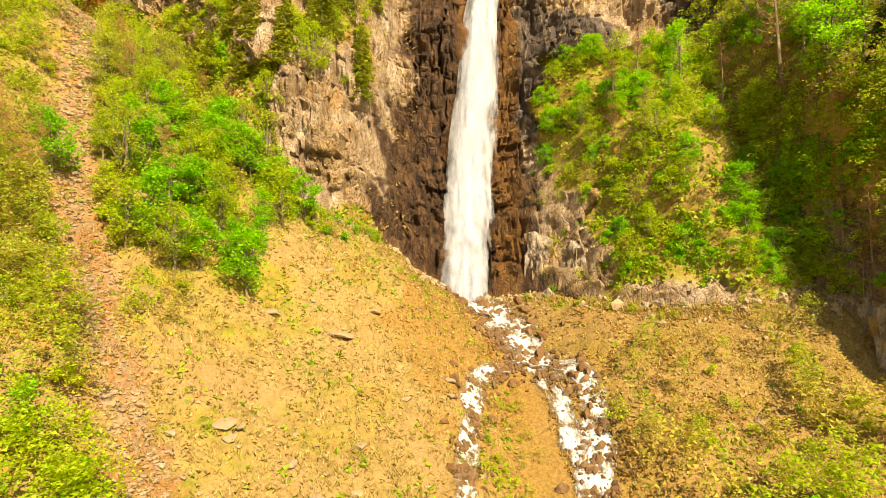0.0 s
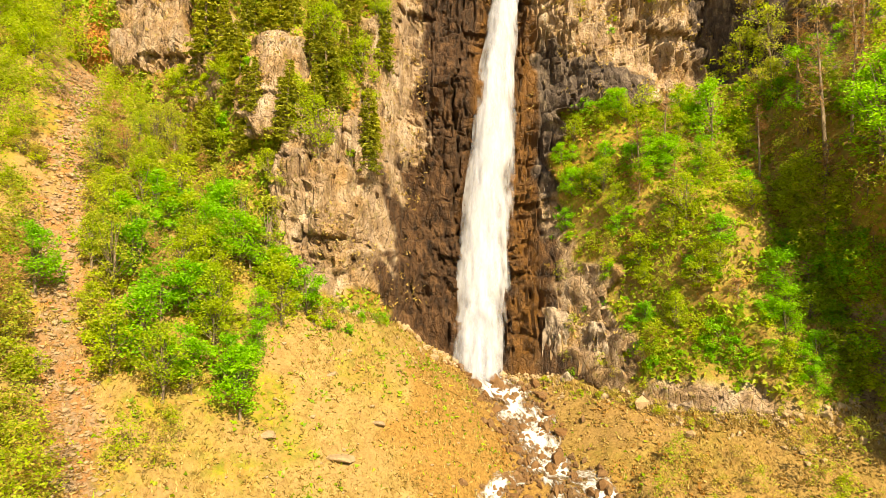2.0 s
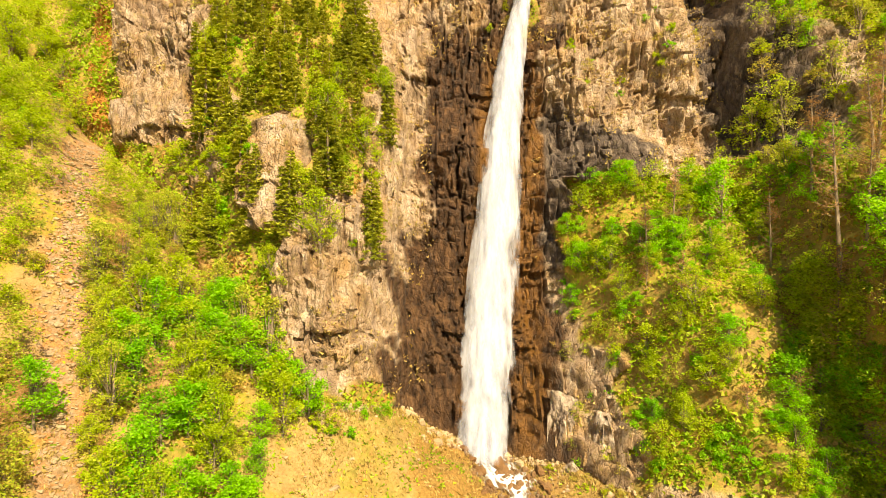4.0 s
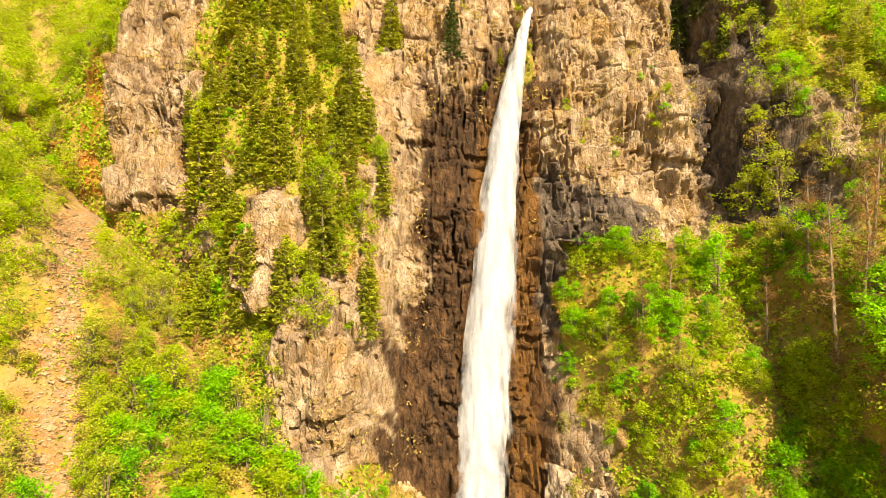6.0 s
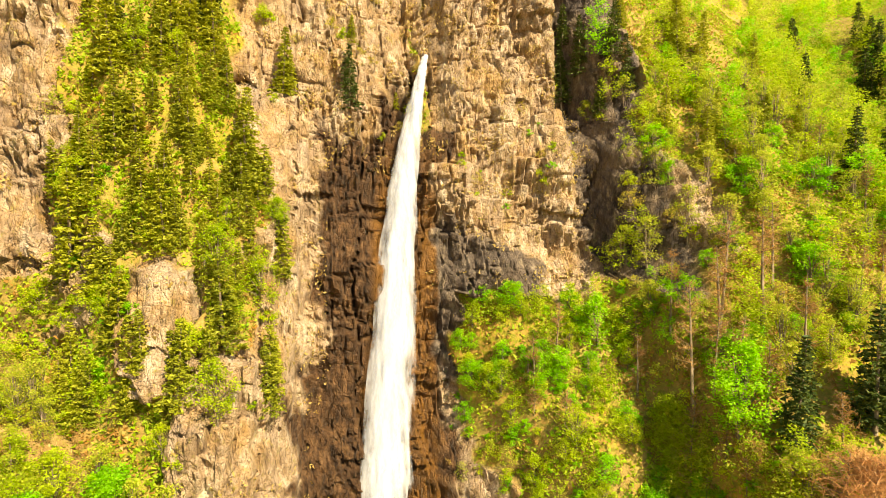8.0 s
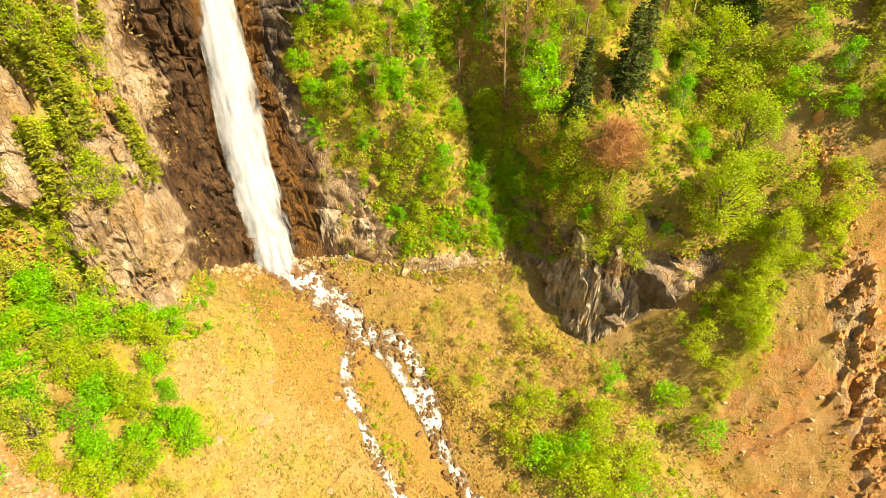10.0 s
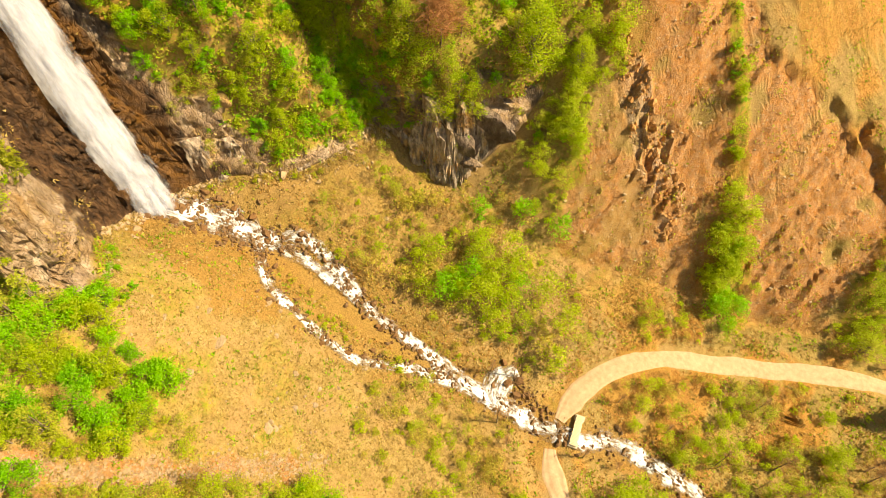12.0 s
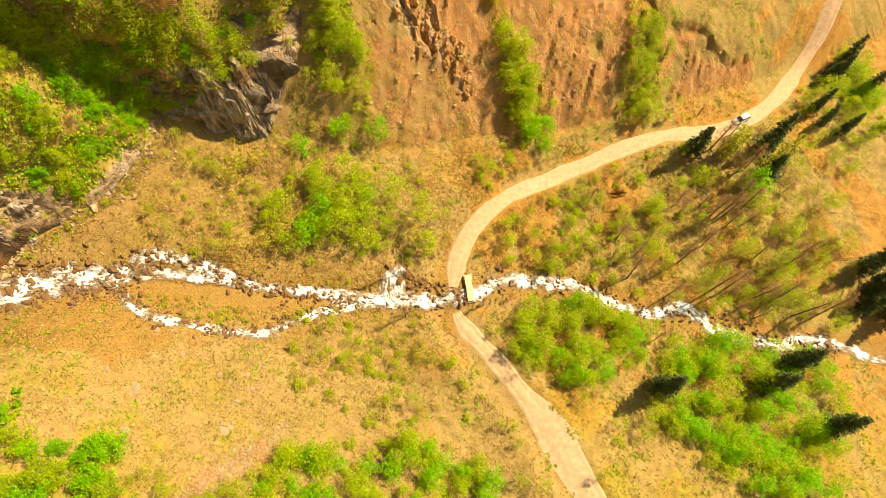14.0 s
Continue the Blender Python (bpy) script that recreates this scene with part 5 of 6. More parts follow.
random.seed(3)
KINDS = {
    "spring": [broadleaf("leafing_tree", s, h, r, c, 72, LEAF_SPRING, "young tree in fresh yellow-green spring leaf", size=0.165, low=0.15) for s, h, r, c in ((1, 6.5, 2.5, 30), (2, 5.2, 2.3, 28), (3, 8.0, 2.7, 34))],
    "vivid": [broadleaf("green_tree", s, h, r, c, 76, LEAF_VIVID, "rounded tree in dense vivid green leaf", size=0.17, low=0.12) for s, h, r, c in ((4, 5.0, 2.2, 30), (5, 6.5, 2.4, 32))],
    "great": [broadleaf("tall_leafing_tree", s, h, r, c, 84, LEAF_SPRING, "tall tree in fresh yellow-green spring leaf", size=0.17, low=0.12) for s, h, r, c in ((31, 11.0, 3.4, 62),)],
    "great_green": [broadleaf("tall_green_tree", s, h, r, c, 84, LEAF_VIVID, "tall tree in bright green leaf", size=0.17, low=0.1) for s, h, r, c in ((32, 10.0, 3.0, 62),)],
    "shrub": [broadleaf("shrub", s, h, r, c, 52, LEAF_SPRING, "low shrub in fresh yellow-green leaf", "shrub", 0.17, 4, 0.08) for s, h, r, c in ((6, 2.2, 1.5, 18), (7, 2.8, 1.8, 20), (8, 1.7, 1.3, 16))],
    "green_shrub": [broadleaf("green_shrub", s, h, r, c, 52, LEAF_VIVID, "low shrub in vivid green leaf", "shrub", 0.17, 4, 0.08) for s, h, r, c in ((9, 2.2, 1.5, 18), (10, 1.8, 1.3, 16))],
    "budding": [broadleaf("budding_shrub", s, h, r, c, 40, LEAF_PALE, "half-bare shrub with pale brownish buds", "shrub", 0.13, 5, 0.1) for s, h, r, c in ((11, 2.6, 1.7, 24), (12, 3.4, 2.0, 26))],
    "olive": [broadleaf("half_leafed_tree", s, h, r, c, 50, LEAF_OLIVE, "slender tree with thin olive-brown opening leaves", size=0.15, low=0.15) for s, h, r, c in ((21, 6.0, 2.2, 30), (22, 8.0, 2.4, 34))],
    "round_bare": [bare_tree("round_bare_tree", s, h, r, TWIG, "round leafless tree with dense reddish brown twigs") for s, h, r in ((23, 7.0, 3.4), (24, 5.5, 3.0))],
    "great_bare": [bare_tree("broad_bare_tree", 25, 8.5, 6.0, TWIG_RED, "broad leafless tree with dense reddish brown twigs", 3)],
    "fir": [conifer("fir_tree", s, h, r, NEEDLE, "slender conifer with olive drooping branches") for s, h, r in ((13, 9.0, 2.0), (14, 7.0, 1.7), (15, 11.0, 2.2))],
    "spruce": [conifer("spruce_tree", s, h, r, NEEDLE_DARK, "tall dark green spruce") for s, h, r in ((16, 13.0, 2.7), (17, 10.0, 2.3))],
    "bare": [bare_tree("bare_tree", s, h, r, TWIG, "tall leafless tree with a haze of brown twigs") for s, h, r in ((18, 11.0, 2.6), (19, 7.5, 2.4), (20, 15.0, 2.8))],
}
FIRST = {k: [True] * len(v) for k, v in KINDS.items()}


MOST = 130
COUNT, JOINED = {k: 0 for k in KINDS}, {k: [] for k in KINDS}


def plant(kind, where, scale, group):
    i = random.randrange(len(KINDS[kind]))
    ob = KINDS[kind][i]
    m = pose(*where, random.uniform(-4, 4), random.uniform(-4, 4), random.uniform(0, 360)) @ Matrix.Diagonal((scale * random.uniform(0.9, 1.12), scale * random.uniform(0.9, 1.12), scale, 1))
    COUNT[kind] += 1
    if COUNT[kind] > MOST:
        JOINED[kind].append((i, m))
        return
    if FIRST[kind][i]:
        FIRST[kind][i] = False
        made = ob
    else:
        made = copy_thing(ob, Matrix())
    made.matrix_basis = m
    tagged(made, group=group)


def join_rest():
    """The woods past the counted trees of a kind: one object a kind."""
    for kind, rest in JOINED.items():
        if not rest:
            continue
        crowns = [[c for c in ob.children if c.name.startswith("crown")][0].data for ob in KINDS[kind]]
        arrays = []
        for me in crowns:
            v = np.empty(3 * len(me.vertices))
            me.vertices.foreach_get("co", v)
            v = v.reshape(-1, 3, 3)[::3] if kind not in ("bare", "round_bare", "great_bare") else v.reshape(-1, 4, 3)[:, (0, 1, 3)]
            arrays.append((v.mean(1, keepdims=True) + 1.15 * (v - v.mean(1, keepdims=True))).reshape(-1, 3))
        pts = np.concatenate([arrays[i] @ np.array(m.to_3x3()).T + np.array(m.translation) for i, m in rest])
        woods = new(kind + "_woods", mesh_from(kind + "_woods", pts, np.arange(len(pts)).reshape(-1, 3), crowns[0].materials[0]))
        tagged(woods, "dense young woods in fresh spring leaf", "woods", kind="stuff")


# places on the east wall kept free round single trees: x, height and reach
CLEAR = ((47.4, 23.5, 3.4), (69, 27, 2.8), (40.2, 22.0, 2.0), (36.8, 22.0, 2.6), (42.0, 15.5, 3.4), (49.2, 11, 3.0), (29.5, 27, 1.8), (58, 15, 2.6))


def thicket(group, mix, count, smallest, largest, u, v, wall=False, gaps=0.0, seed=1, box=False):
    """Plants strewn over an ellipse, or a box, of the floor (x, y) or of the headwall (x, height)."""
    random.seed(seed)
    kinds = [k for k, n in mix for _ in range(n)]
    for _ in range(count):
        a, r = random.uniform(0, 2 * math.pi), math.sqrt(random.random())
        x, w = u[0] + u[1] * r * math.cos(a), v[0] + v[1] * r * math.sin(a)
        if box:
            x, w = u[0] + u[1] * random.uniform(-1, 1), v[0] + v[1] * random.uniform(-1, 1)
        yb, zb = foot_of(np.array(x))
        if wall:
            if w < zb + 0.3 or (rock_cover(np.array(x), np.array(w)) > 0.6 and random.random() < gaps):
                continue
            if abs(x + 49 + 0.3 * (w - 45)) < 1.8 and w > 36:
                continue
            shade = any(abs(x - cx) < r and -r < w - cz < 1.2 * r for cx, cz, r in CLEAR)
            where = (x, on_wall(x, w) + 0.25, w - 0.3)
        else:
            bx, _ = bed(np.array(w))
            if w > yb or track_distance(np.array(x), np.array(w)) < TRACK_HALF + 1.2 or abs(x - bx) < 2.0 or (w > 27 and abs(x - float(scree_line(np.array(w)))) < 2.5):
                continue
            where = (x, w, on_floor(x, w))
        if wall and shade:
            plant(random.choice(("green_shrub", "shrub", "budding")), where, random.uniform(0.25, 0.4), group)
        else:
            plant(random.choice(kinds), where, random.uniform(smallest, largest), group)


def along(group, mix, count, smallest, largest, line, wide, seed):
    """Plants strewn along a line over the floor."""
    random.seed(seed)
    kinds = [k for k, n in mix for _ in range(n)]
    p = spread([(*q, 0) for q in line], 0.3)
    for _ in range(count):
        x, y = p[random.randrange(len(p))][:2] + (random.gauss(0, wide), random.gauss(0, wide))
        yb, _ = foot_of(np.array(x))
        if y < yb and track_distance(np.array(x), np.array(y)) > TRACK_HALF + 0.8:
            plant(random.choice(kinds), (x, y, on_floor(x, y)), random.uniform(smallest, largest), group)


def stand(group, kind, scale, *places, wall=False):
    """Plants at known places."""
    for x, w in places:
        where = (x, on_wall(x, w) + 0.25, w - 0.3) if wall else (x, w, on_floor(x, w))
        plant(kind, where, scale * random.uniform(0.92, 1.08), group)


def upland(group, mix, count, smallest, largest, x0, x1, back, seed):
    """Plants on the slopes that lie back from the foot of the headwall."""
    random.seed(seed)
    kinds = [k for k, n in mix for _ in range(n)]
    for _ in range(count):
        x = random.uniform(x0, x1)
        yb, zb = foot_of(np.array(x))
        y = float(yb) + random.uniform(0.5, back)
        z = float(zb) + np.linspace(0.1, 60, 160)
        ys, _ = wall_point(np.full(160, x), z, np.full(160, float(zb)))
        plant(random.choice(kinds), (x, y, float(np.interp(y, np.maximum.accumulate(ys), z)) - 0.3), random.uniform(smallest, largest), group)


# headwall, west: conifers on the ledges
W = "trees on the west wall"
stand(W, "fir", 1.05, (-27.4, 60), (-26, 50), (-30, 38), (-24, 31), (-12.5, 47), (-9, 37), (-17, 62), (-22, 66), (-14, 30), wall=True)
stand(W, "spruce", 0.75, (-0.8, 58), (-28, 66), (-18, 68), wall=True)
thicket(W, (("fir", 6), ("spring", 1), ("shrub", 1)), 150, 0.5, 0.95, (-20.5, 12), (49, 26), True, 0.75, 1, True)
thicket(W, (("fir", 3), ("spring", 2), ("shrub", 3)), 46, 0.45, 0.8, (-16, 8.5), (36, 15), True, 0.6, 2)
thicket(W, (("shrub", 3), ("green_shrub", 2), ("spring", 1)), 46, 0.5, 0.9, (-29, 7), (34, 16), True, 0.7, 3)
thicket("shrubs on the wall", (("shrub", 2), ("budding", 2), ("fir", 1)), 30, 0.35, 0.7, (-2, 13), (66, 14), True, 0.5, 4)
thicket("shrubs on the wall", (("shrub", 2), ("green_shrub", 1), ("budding", 1)), 22, 0.35, 0.6, (22, 9), (50, 10), True, 0.2, 24)
thicket("shrubs on the wall", (("spring", 2), ("shrub", 3), ("green_shrub", 1), ("fir", 1)), 60, 0.5, 0.9, (-58, 11), (66, 20), True, 0.2, 25)
# west slope
S_ = "shrubs on the west slope"
stand(S_, "vivid", 0.9, (-17.3, 46.5), (-16.0, 45.4), (-23.3, 47.4), (-16.6, 55.3), (-18.8, 57.0), (-13.8, 55.6))
stand(S_, "spring", 0.75, (-24.3, 42.6), (-21, 43.5), (-19.2, 48.6), (-22, 51), (-15.4, 53))
stand(S_, "vivid", 0.85, (-25, 54.7), (-22.5, 57), (-22, 49), (-25.9, 49), (-27, 53), (-20.5, 45), (-31, 44), (-20, 55))
thicket(S_, (("spring", 4), ("vivid", 2), ("shrub", 2), ("olive", 2), ("budding", 2)), 60, 0.5, 0.95, (-24, 8.5), (51.5, 8.5), False, 0, 5)
thicket(S_, (("spring", 3), ("shrub", 4), ("budding", 2), ("green_shrub", 1)), 90, 0.45, 0.9, (-52, 10), (66, 20), False, 0, 6)
thicket(S_, (("shrub", 2), ("budding", 3), ("spring", 1)), 46, 0.45, 0.85, (-34, 9), (38, 14), False, 0, 7)
thicket(S_, (("shrub", 2), ("green_shrub", 2)), 14, 0.4, 0.7, (-13, 5), (57, 4), False, 0, 26)
thicket(S_, (("spring", 2), ("olive", 3), ("shrub", 2), ("budding", 3)), 60, 0.45, 0.85, (-33, 7), (56, 9), False, 0, 31)
thicket(S_, (("shrub", 4), ("spring", 2), ("green_shrub", 2)), 110, 0.5, 1.0, (-70, 17), (90, 20), False, 0, 32)
# the spur east of the fall
P_ = "trees on the spur"
thicket(P_, (("vivid", 4), ("spring", 3), ("green_shrub", 4), ("shrub", 3)), 190, 0.35, 0.75, (23.5, 10.5), (17, 16), True, 0.9, 8, True)
thicket(P_, (("vivid", 2), ("spring", 3), ("shrub", 2)), 30, 0.5, 0.8, (28, 5), (29, 8), True, 0.6, 27)
stand(P_, "bare", 0.75, (21, 22), (23, 19), (24, 26), wall=True)
# the east wall
E_ = "trees on the east wall"
stand(E_, "bare", 1.0, (35.5, 23), (37, 25), (38.5, 27), (40, 24), (36, 30), (43, 30), (45, 27), wall=True)
stand(E_, "spruce", 1.3, (47.4, 23.5), (69, 26.6), wall=True)
stand(E_, "spruce", 1.1, (40.2, 22.2), (50.2, 24.5), (71.5, 29), wall=True)
stand(E_, "great_green", 1.0, (36.8, 22), wall=True)
stand(E_, "vivid", 1.1, (29.5, 27.5), wall=True)
stand(E_, "great", 1.05, (49.2, 10.6), (58, 15), (64, 21), wall=True)
stand(E_, "spring", 1.05, (40.8, 30), (53.5, 12), (57, 18), (55, 8), (60, 14), (63, 22), wall=True)
stand(E_, "great_bare", 1.0, (41.8, 15.2), wall=True)
stand(E_, "round_bare", 1.0, (44.4, 16.0), (40.6, 17.0), wall=True)
stand(E_, "round_bare", 0.7, (55, 27), (61, 20), (38.6, 3), (67, 36), (50, 14), wall=True)
stand("trees on the spur", "round_bare", 0.6, (31.2, 10), (20.5, 20), (26.5, 9), (19.5, 13), wall=True)
thicket(E_, (("spring", 5), ("vivid", 2), ("olive", 6), ("bare", 1), ("shrub", 4), ("budding", 3)), 400, 0.45, 1.0, (57, 22), (36, 28), True, 0.4, 9, True)
stand(E_, "spring", 0.9, (37.5, 15), (39, 13), (41, 16), (44, 17), wall=True)
thicket(E_, (("spring", 4), ("vivid", 2), ("budding", 2), ("shrub", 3)), 60, 0.5, 1.0, (93, 16), (50, 26), True, 0.2, 33, True)
thicket(E_, (("spring", 4), ("vivid", 2), ("budding", 1), ("fir", 1)), 150, 0.6, 1.1, (88, 20), (42, 24), False, 0, 37, True)
thicket(E_, (("spring", 3), ("shrub", 3), ("budding", 1)), 50, 0.5, 0.9, (57, 9), (24, 6), False, 0, 38)
thicket(E_, (("green_shrub", 3), ("shrub", 3), ("vivid", 2)), 50, 0.35, 0.75, (43, 8.5), (16, 6), True, 0.35, 39, True)
thicket(E_, (("green_shrub", 3), ("shrub", 2)), 26, 0.35, 0.6, (35.2, 1.2), (8, 8), True, 0.0, 40, True)
thicket(E_, (("green_shrub", 3), ("shrub", 3), ("vivid", 1), ("budding", 2)), 80, 0.3, 0.6, (35.5, 2.6), (23, 17), True, 0.0, 43, True)
thicket(E_, (("spring", 4), ("shrub", 2), ("vivid", 1)), 110, 0.6, 1.1, (85, 24), (66, 22), False, 0, 44, True)
thicket(S_, (("spring", 3), ("shrub", 3)), 120, 0.6, 1.1, (-92, 28), (112, 26), False, 0, 45, True)
thicket("trees on the spur", (("green_shrub", 3), ("shrub", 2)), 26, 0.35, 0.6, (26, 8), (5.0, 1.2), True, 0.0, 41, True)
thicket(E_, (("spring", 4), ("fir", 2), ("vivid", 1), ("budding", 1)), 80, 0.55, 1.05, (50, 15), (66, 22), True, 0.4, 10)
thicket(E_, (("shrub", 3), ("green_shrub", 2), ("spring", 2)), 60, 0.3, 0.6, (43, 9), (22, 9), True, 0.8, 28, True)
# valley floor, east side
F_ = "shrubs on the valley floor"
stand(F_, "vivid", 0.95, (34.6, 30.5), (38.3, 23.4), (40.2, 17.1), (24.3, 25.4), (19.1, 28.2), (27.9, 17.9), (21, 27))
stand(F_, "spring", 1.05, (22.2, 20.4), (28.2, 13.7), (25.9, 8.5), (20.3, 7.6), (25, 22), (23, 18), (29, 19), (31, 22), (17.3, 31))
stand(F_, "budding", 1.5, (29.7, 39), (27, 40.5), (17.3, 34.5), (16, 38), (31, 37), (20.5, 32), (22, 10))
thicket(F_, (("spring", 2), ("budding", 3)), 26, 0.6, 1.1, (23, 7), (24, 13), False, 0, 11)
thicket(F_, (("shrub", 2), ("budding", 3)), 22, 0.4, 0.8, (33, 6), (26, 10), False, 0, 12)
thicket(F_, (("spring", 3), ("budding", 2), ("shrub", 2)), 46, 0.3, 0.9, (47, 9), (22, 4.5), False, 0, 13)
along(F_, (("spring", 4), ("shrub", 2), ("vivid", 1)), 58, 0.4, 0.95, ((45, -15), (50, -12.5), (58, -7.8)), 1.9, 14)
along(F_, (("spring", 2), ("shrub", 3), ("green_shrub", 2)), 46, 0.25, 0.55, ((58, -7.8), (67, -0.5), (76, 6.5)), 0.8, 85)
along(F_, (("spring", 3), ("shrub", 3), ("olive", 2)), 60, 0.35, 0.8, ((53, -38.5), (60, -37), (70, -36)), 2.6, 15)
thicket(F_, (("budding", 4), ("shrub", 2), ("spring", 1)), 34, 0.3, 0.6, (27, 13), (22, 20), False, 0, 34)
thicket(F_, (("budding", 4), ("shrub", 2), ("spring", 1)), 100, 0.35, 0.7, (30, 15), (-20, 20), False, 0, 35)
# valley floor, downstream
D_ = "trees beside the lower stream"
thicket(D_, (("spring", 4), ("vivid", 2), ("shrub", 2)), 84, 0.5, 0.9, (4.5, 8), (-20, 13), False, 0, 16)
thicket(D_, (("spring", 3), ("budding", 3), ("bare", 1), ("shrub", 2)), 80, 0.4, 0.8, (28, 12), (-22, 19), False, 0, 17)
thicket(D_, (("spring", 2), ("olive", 2), ("bare", 2), ("budding", 4)), 90, 0.55, 1.0, (26, 24), (-64, 20), False, 0, 18)
thicket(D_, (("spring", 4), ("vivid", 3)), 110, 0.6, 1.0, (-6, 16), (-54, 18), False, 0, 19)
thicket(D_, (("spring", 2), ("olive", 2), ("budding", 4), ("bare", 2), ("shrub", 1)), 110, 0.5, 0.9, (24, 18), (-56, 20), False, 0, 42)
stand(D_, "spruce", 1.1, (46.5, -48.7), (48.5, -65.5), (42, -65.5), (-4.4, -34.4), (-2.3, -57), (-10, -67), (2, -64))
stand(D_, "fir", 1.3, (46.2, -56.3), (47.5, -58.5), (44.6, -67))
stand(D_, "spruce", 1.15, (18, -88), (15, -85), (21, -91), (14, -91), (18, -94), (23, -86))
stand(D_, "vivid", 1.1, (40.2, -61), (38, -63))
thicket(D_, (("spring", 3), ("spruce", 1), ("shrub", 2)), 50, 0.55, 1.0, (66, 14), (-92, 14), False, 0, 20)
thicket("shrubs west of the stream", (("budding", 3), ("shrub", 2)), 46, 0.4, 0.75, (-4, 7), (14, 14), False, 0, 21)
thicket("shrubs west of the stream", (("spring", 3), ("vivid", 2), ("shrub", 2), ("budding", 1)), 110, 0.5, 0.85, (-20, 6.5), (13, 20), False, 0, 22)
thicket("shrubs west of the stream", (("budding", 4), ("olive", 2), ("shrub", 1)), 26, 0.4, 0.8, (-26, 5), (32, 8), False, 0, 36)
# the upper corners of the valley head and the hollow beside the spur
thicket(S_, (("spring", 4), ("olive", 3), ("shrub", 4), ("green_shrub", 1)), 150, 0.6, 1.1, (-84, 20), (76, 20), True, 0.0, 51, True)
thicket(E_, (("spring", 4), ("olive", 3), ("vivid", 1), ("budding", 2)), 190, 0.6, 1.1, (84, 20), (48, 24), True, 0.0, 52, True)
thicket(E_, (("olive", 4), ("spring", 3), ("bare", 2), ("vivid", 1)), 70, 0.55, 0.95, (37.5, 5), (18, 14), True, 0.0, 53, True)
thicket(E_, (("green_shrub", 3), ("shrub", 3), ("olive", 1)), 16, 0.3, 0.6, (44, 10), (6, 5), True, 0.7, 54, True)
thicket(E_, (("shrub", 3), ("olive", 3), ("green_shrub", 2)), 40, 0.45, 0.8, (50, 7), (24, 4.5), False, 0, 55, True)
thicket(P_, (("green_shrub", 3), ("shrub", 3), ("budding", 2), ("olive", 1)), 110, 0.3, 0.6, (22, 10.5), (9, 10), True, 0.3, 56, True)
thicket(P_, (("shrub", 3), ("budding", 2)), 40, 0.25, 0.45, (24, 9), (3, 2.4), True, 0.2, 57, True)
thicket(D_, (("spring", 3), ("vivid", 1), ("olive", 1)), 34, 0.5, 0.9, (72, 9), (-96, 6), False, 0, 66)
thicket(D_, (("spring", 2), ("olive", 3), ("budding", 3)), 60, 0.3, 0.7, (56, 16), (-80, 12), False, 0, 67)
thicket("bare trees along the stream", (("bare", 1),), 34, 0.35, 0.6, (13, 10), (-14, 42), False, 0, 68)
thicket(E_, (("spring", 5), ("olive", 3), ("vivid", 2)), 110, 0.9, 1.3, (128, 36), (80, 40), True, 0.0, 69, True)
thicket(E_, (("spring", 5), ("olive", 3), ("vivid", 2)), 30, 0.8, 1.3, (96, 22), (62, 26), True, 0.0, 70, True)
upland(E_, (("spring", 6), ("olive", 4), ("vivid", 3), ("budding", 2), ("spruce", 1)), 330, 0.75, 1.2, 62, 106, 58, 71)
upland(E_, (("spring", 6), ("olive", 4), ("vivid", 3)), 170, 0.95, 1.4, 104, 180, 90, 72)
upland(S_, (("spring", 4), ("olive", 3), ("shrub", 3)), 90, 0.7, 1.1, -104, -58, 30, 73)
thicket(E_, (("green_shrub", 3), ("shrub", 2), ("budding", 2), ("olive", 1)), 26, 0.3, 0.5, (34.6, 1.2), (0, 8), True, 0.0, 74, True)
thicket(P_, (("shrub", 2), ("budding", 3)), 30, 0.3, 0.5, (31.5, 2.2), (0, 5), True, 0.0, 75, True)
thicket(S_, (("shrub", 2), ("olive", 2), ("budding", 4)), 46, 0.4, 0.75, (-26, 9), (38, 9), False, 0, 76)
thicket(S_, (("spring", 3), ("shrub", 3), ("olive", 2), ("budding", 1)), 80, 0.45, 0.85, (-44, 8), (55, 14), False, 0, 77)
thicket(F_, (("green_shrub", 3), ("shrub", 3), ("spring", 1)), 14, 0.35, 0.6, (27, 10), (24, 14), False, 0, 78)
thicket(F_, (("spring", 2), ("shrub", 3), ("green_shrub", 1), ("budding", 2)), 26, 0.35, 0.6, (26, 12), (36, 12), False, 0, 79)
thicket(F_, (("spring", 2), ("shrub", 3), ("budding", 2)), 36, 0.3, 0.6, (38, 7), (-18, 20), False, 0, 80)
thicket(E_, (("green_shrub", 3), ("spring", 2), ("olive", 2)), 8, 0.3, 0.5, (38.5, 3.5), (4, 8), True, 0.0, 81, True)
thicket(F_, (("shrub", 3), ("budding", 2), ("green_shrub", 1)), 12, 0.25, 0.4, (4.5, 2.0), (40, 6), False, 0, 82)
thicket(D_, (("vivid", 2), ("spring", 3)), 40, 0.5, 0.8, (0, 12), (-40, 12), False, 0, 83)
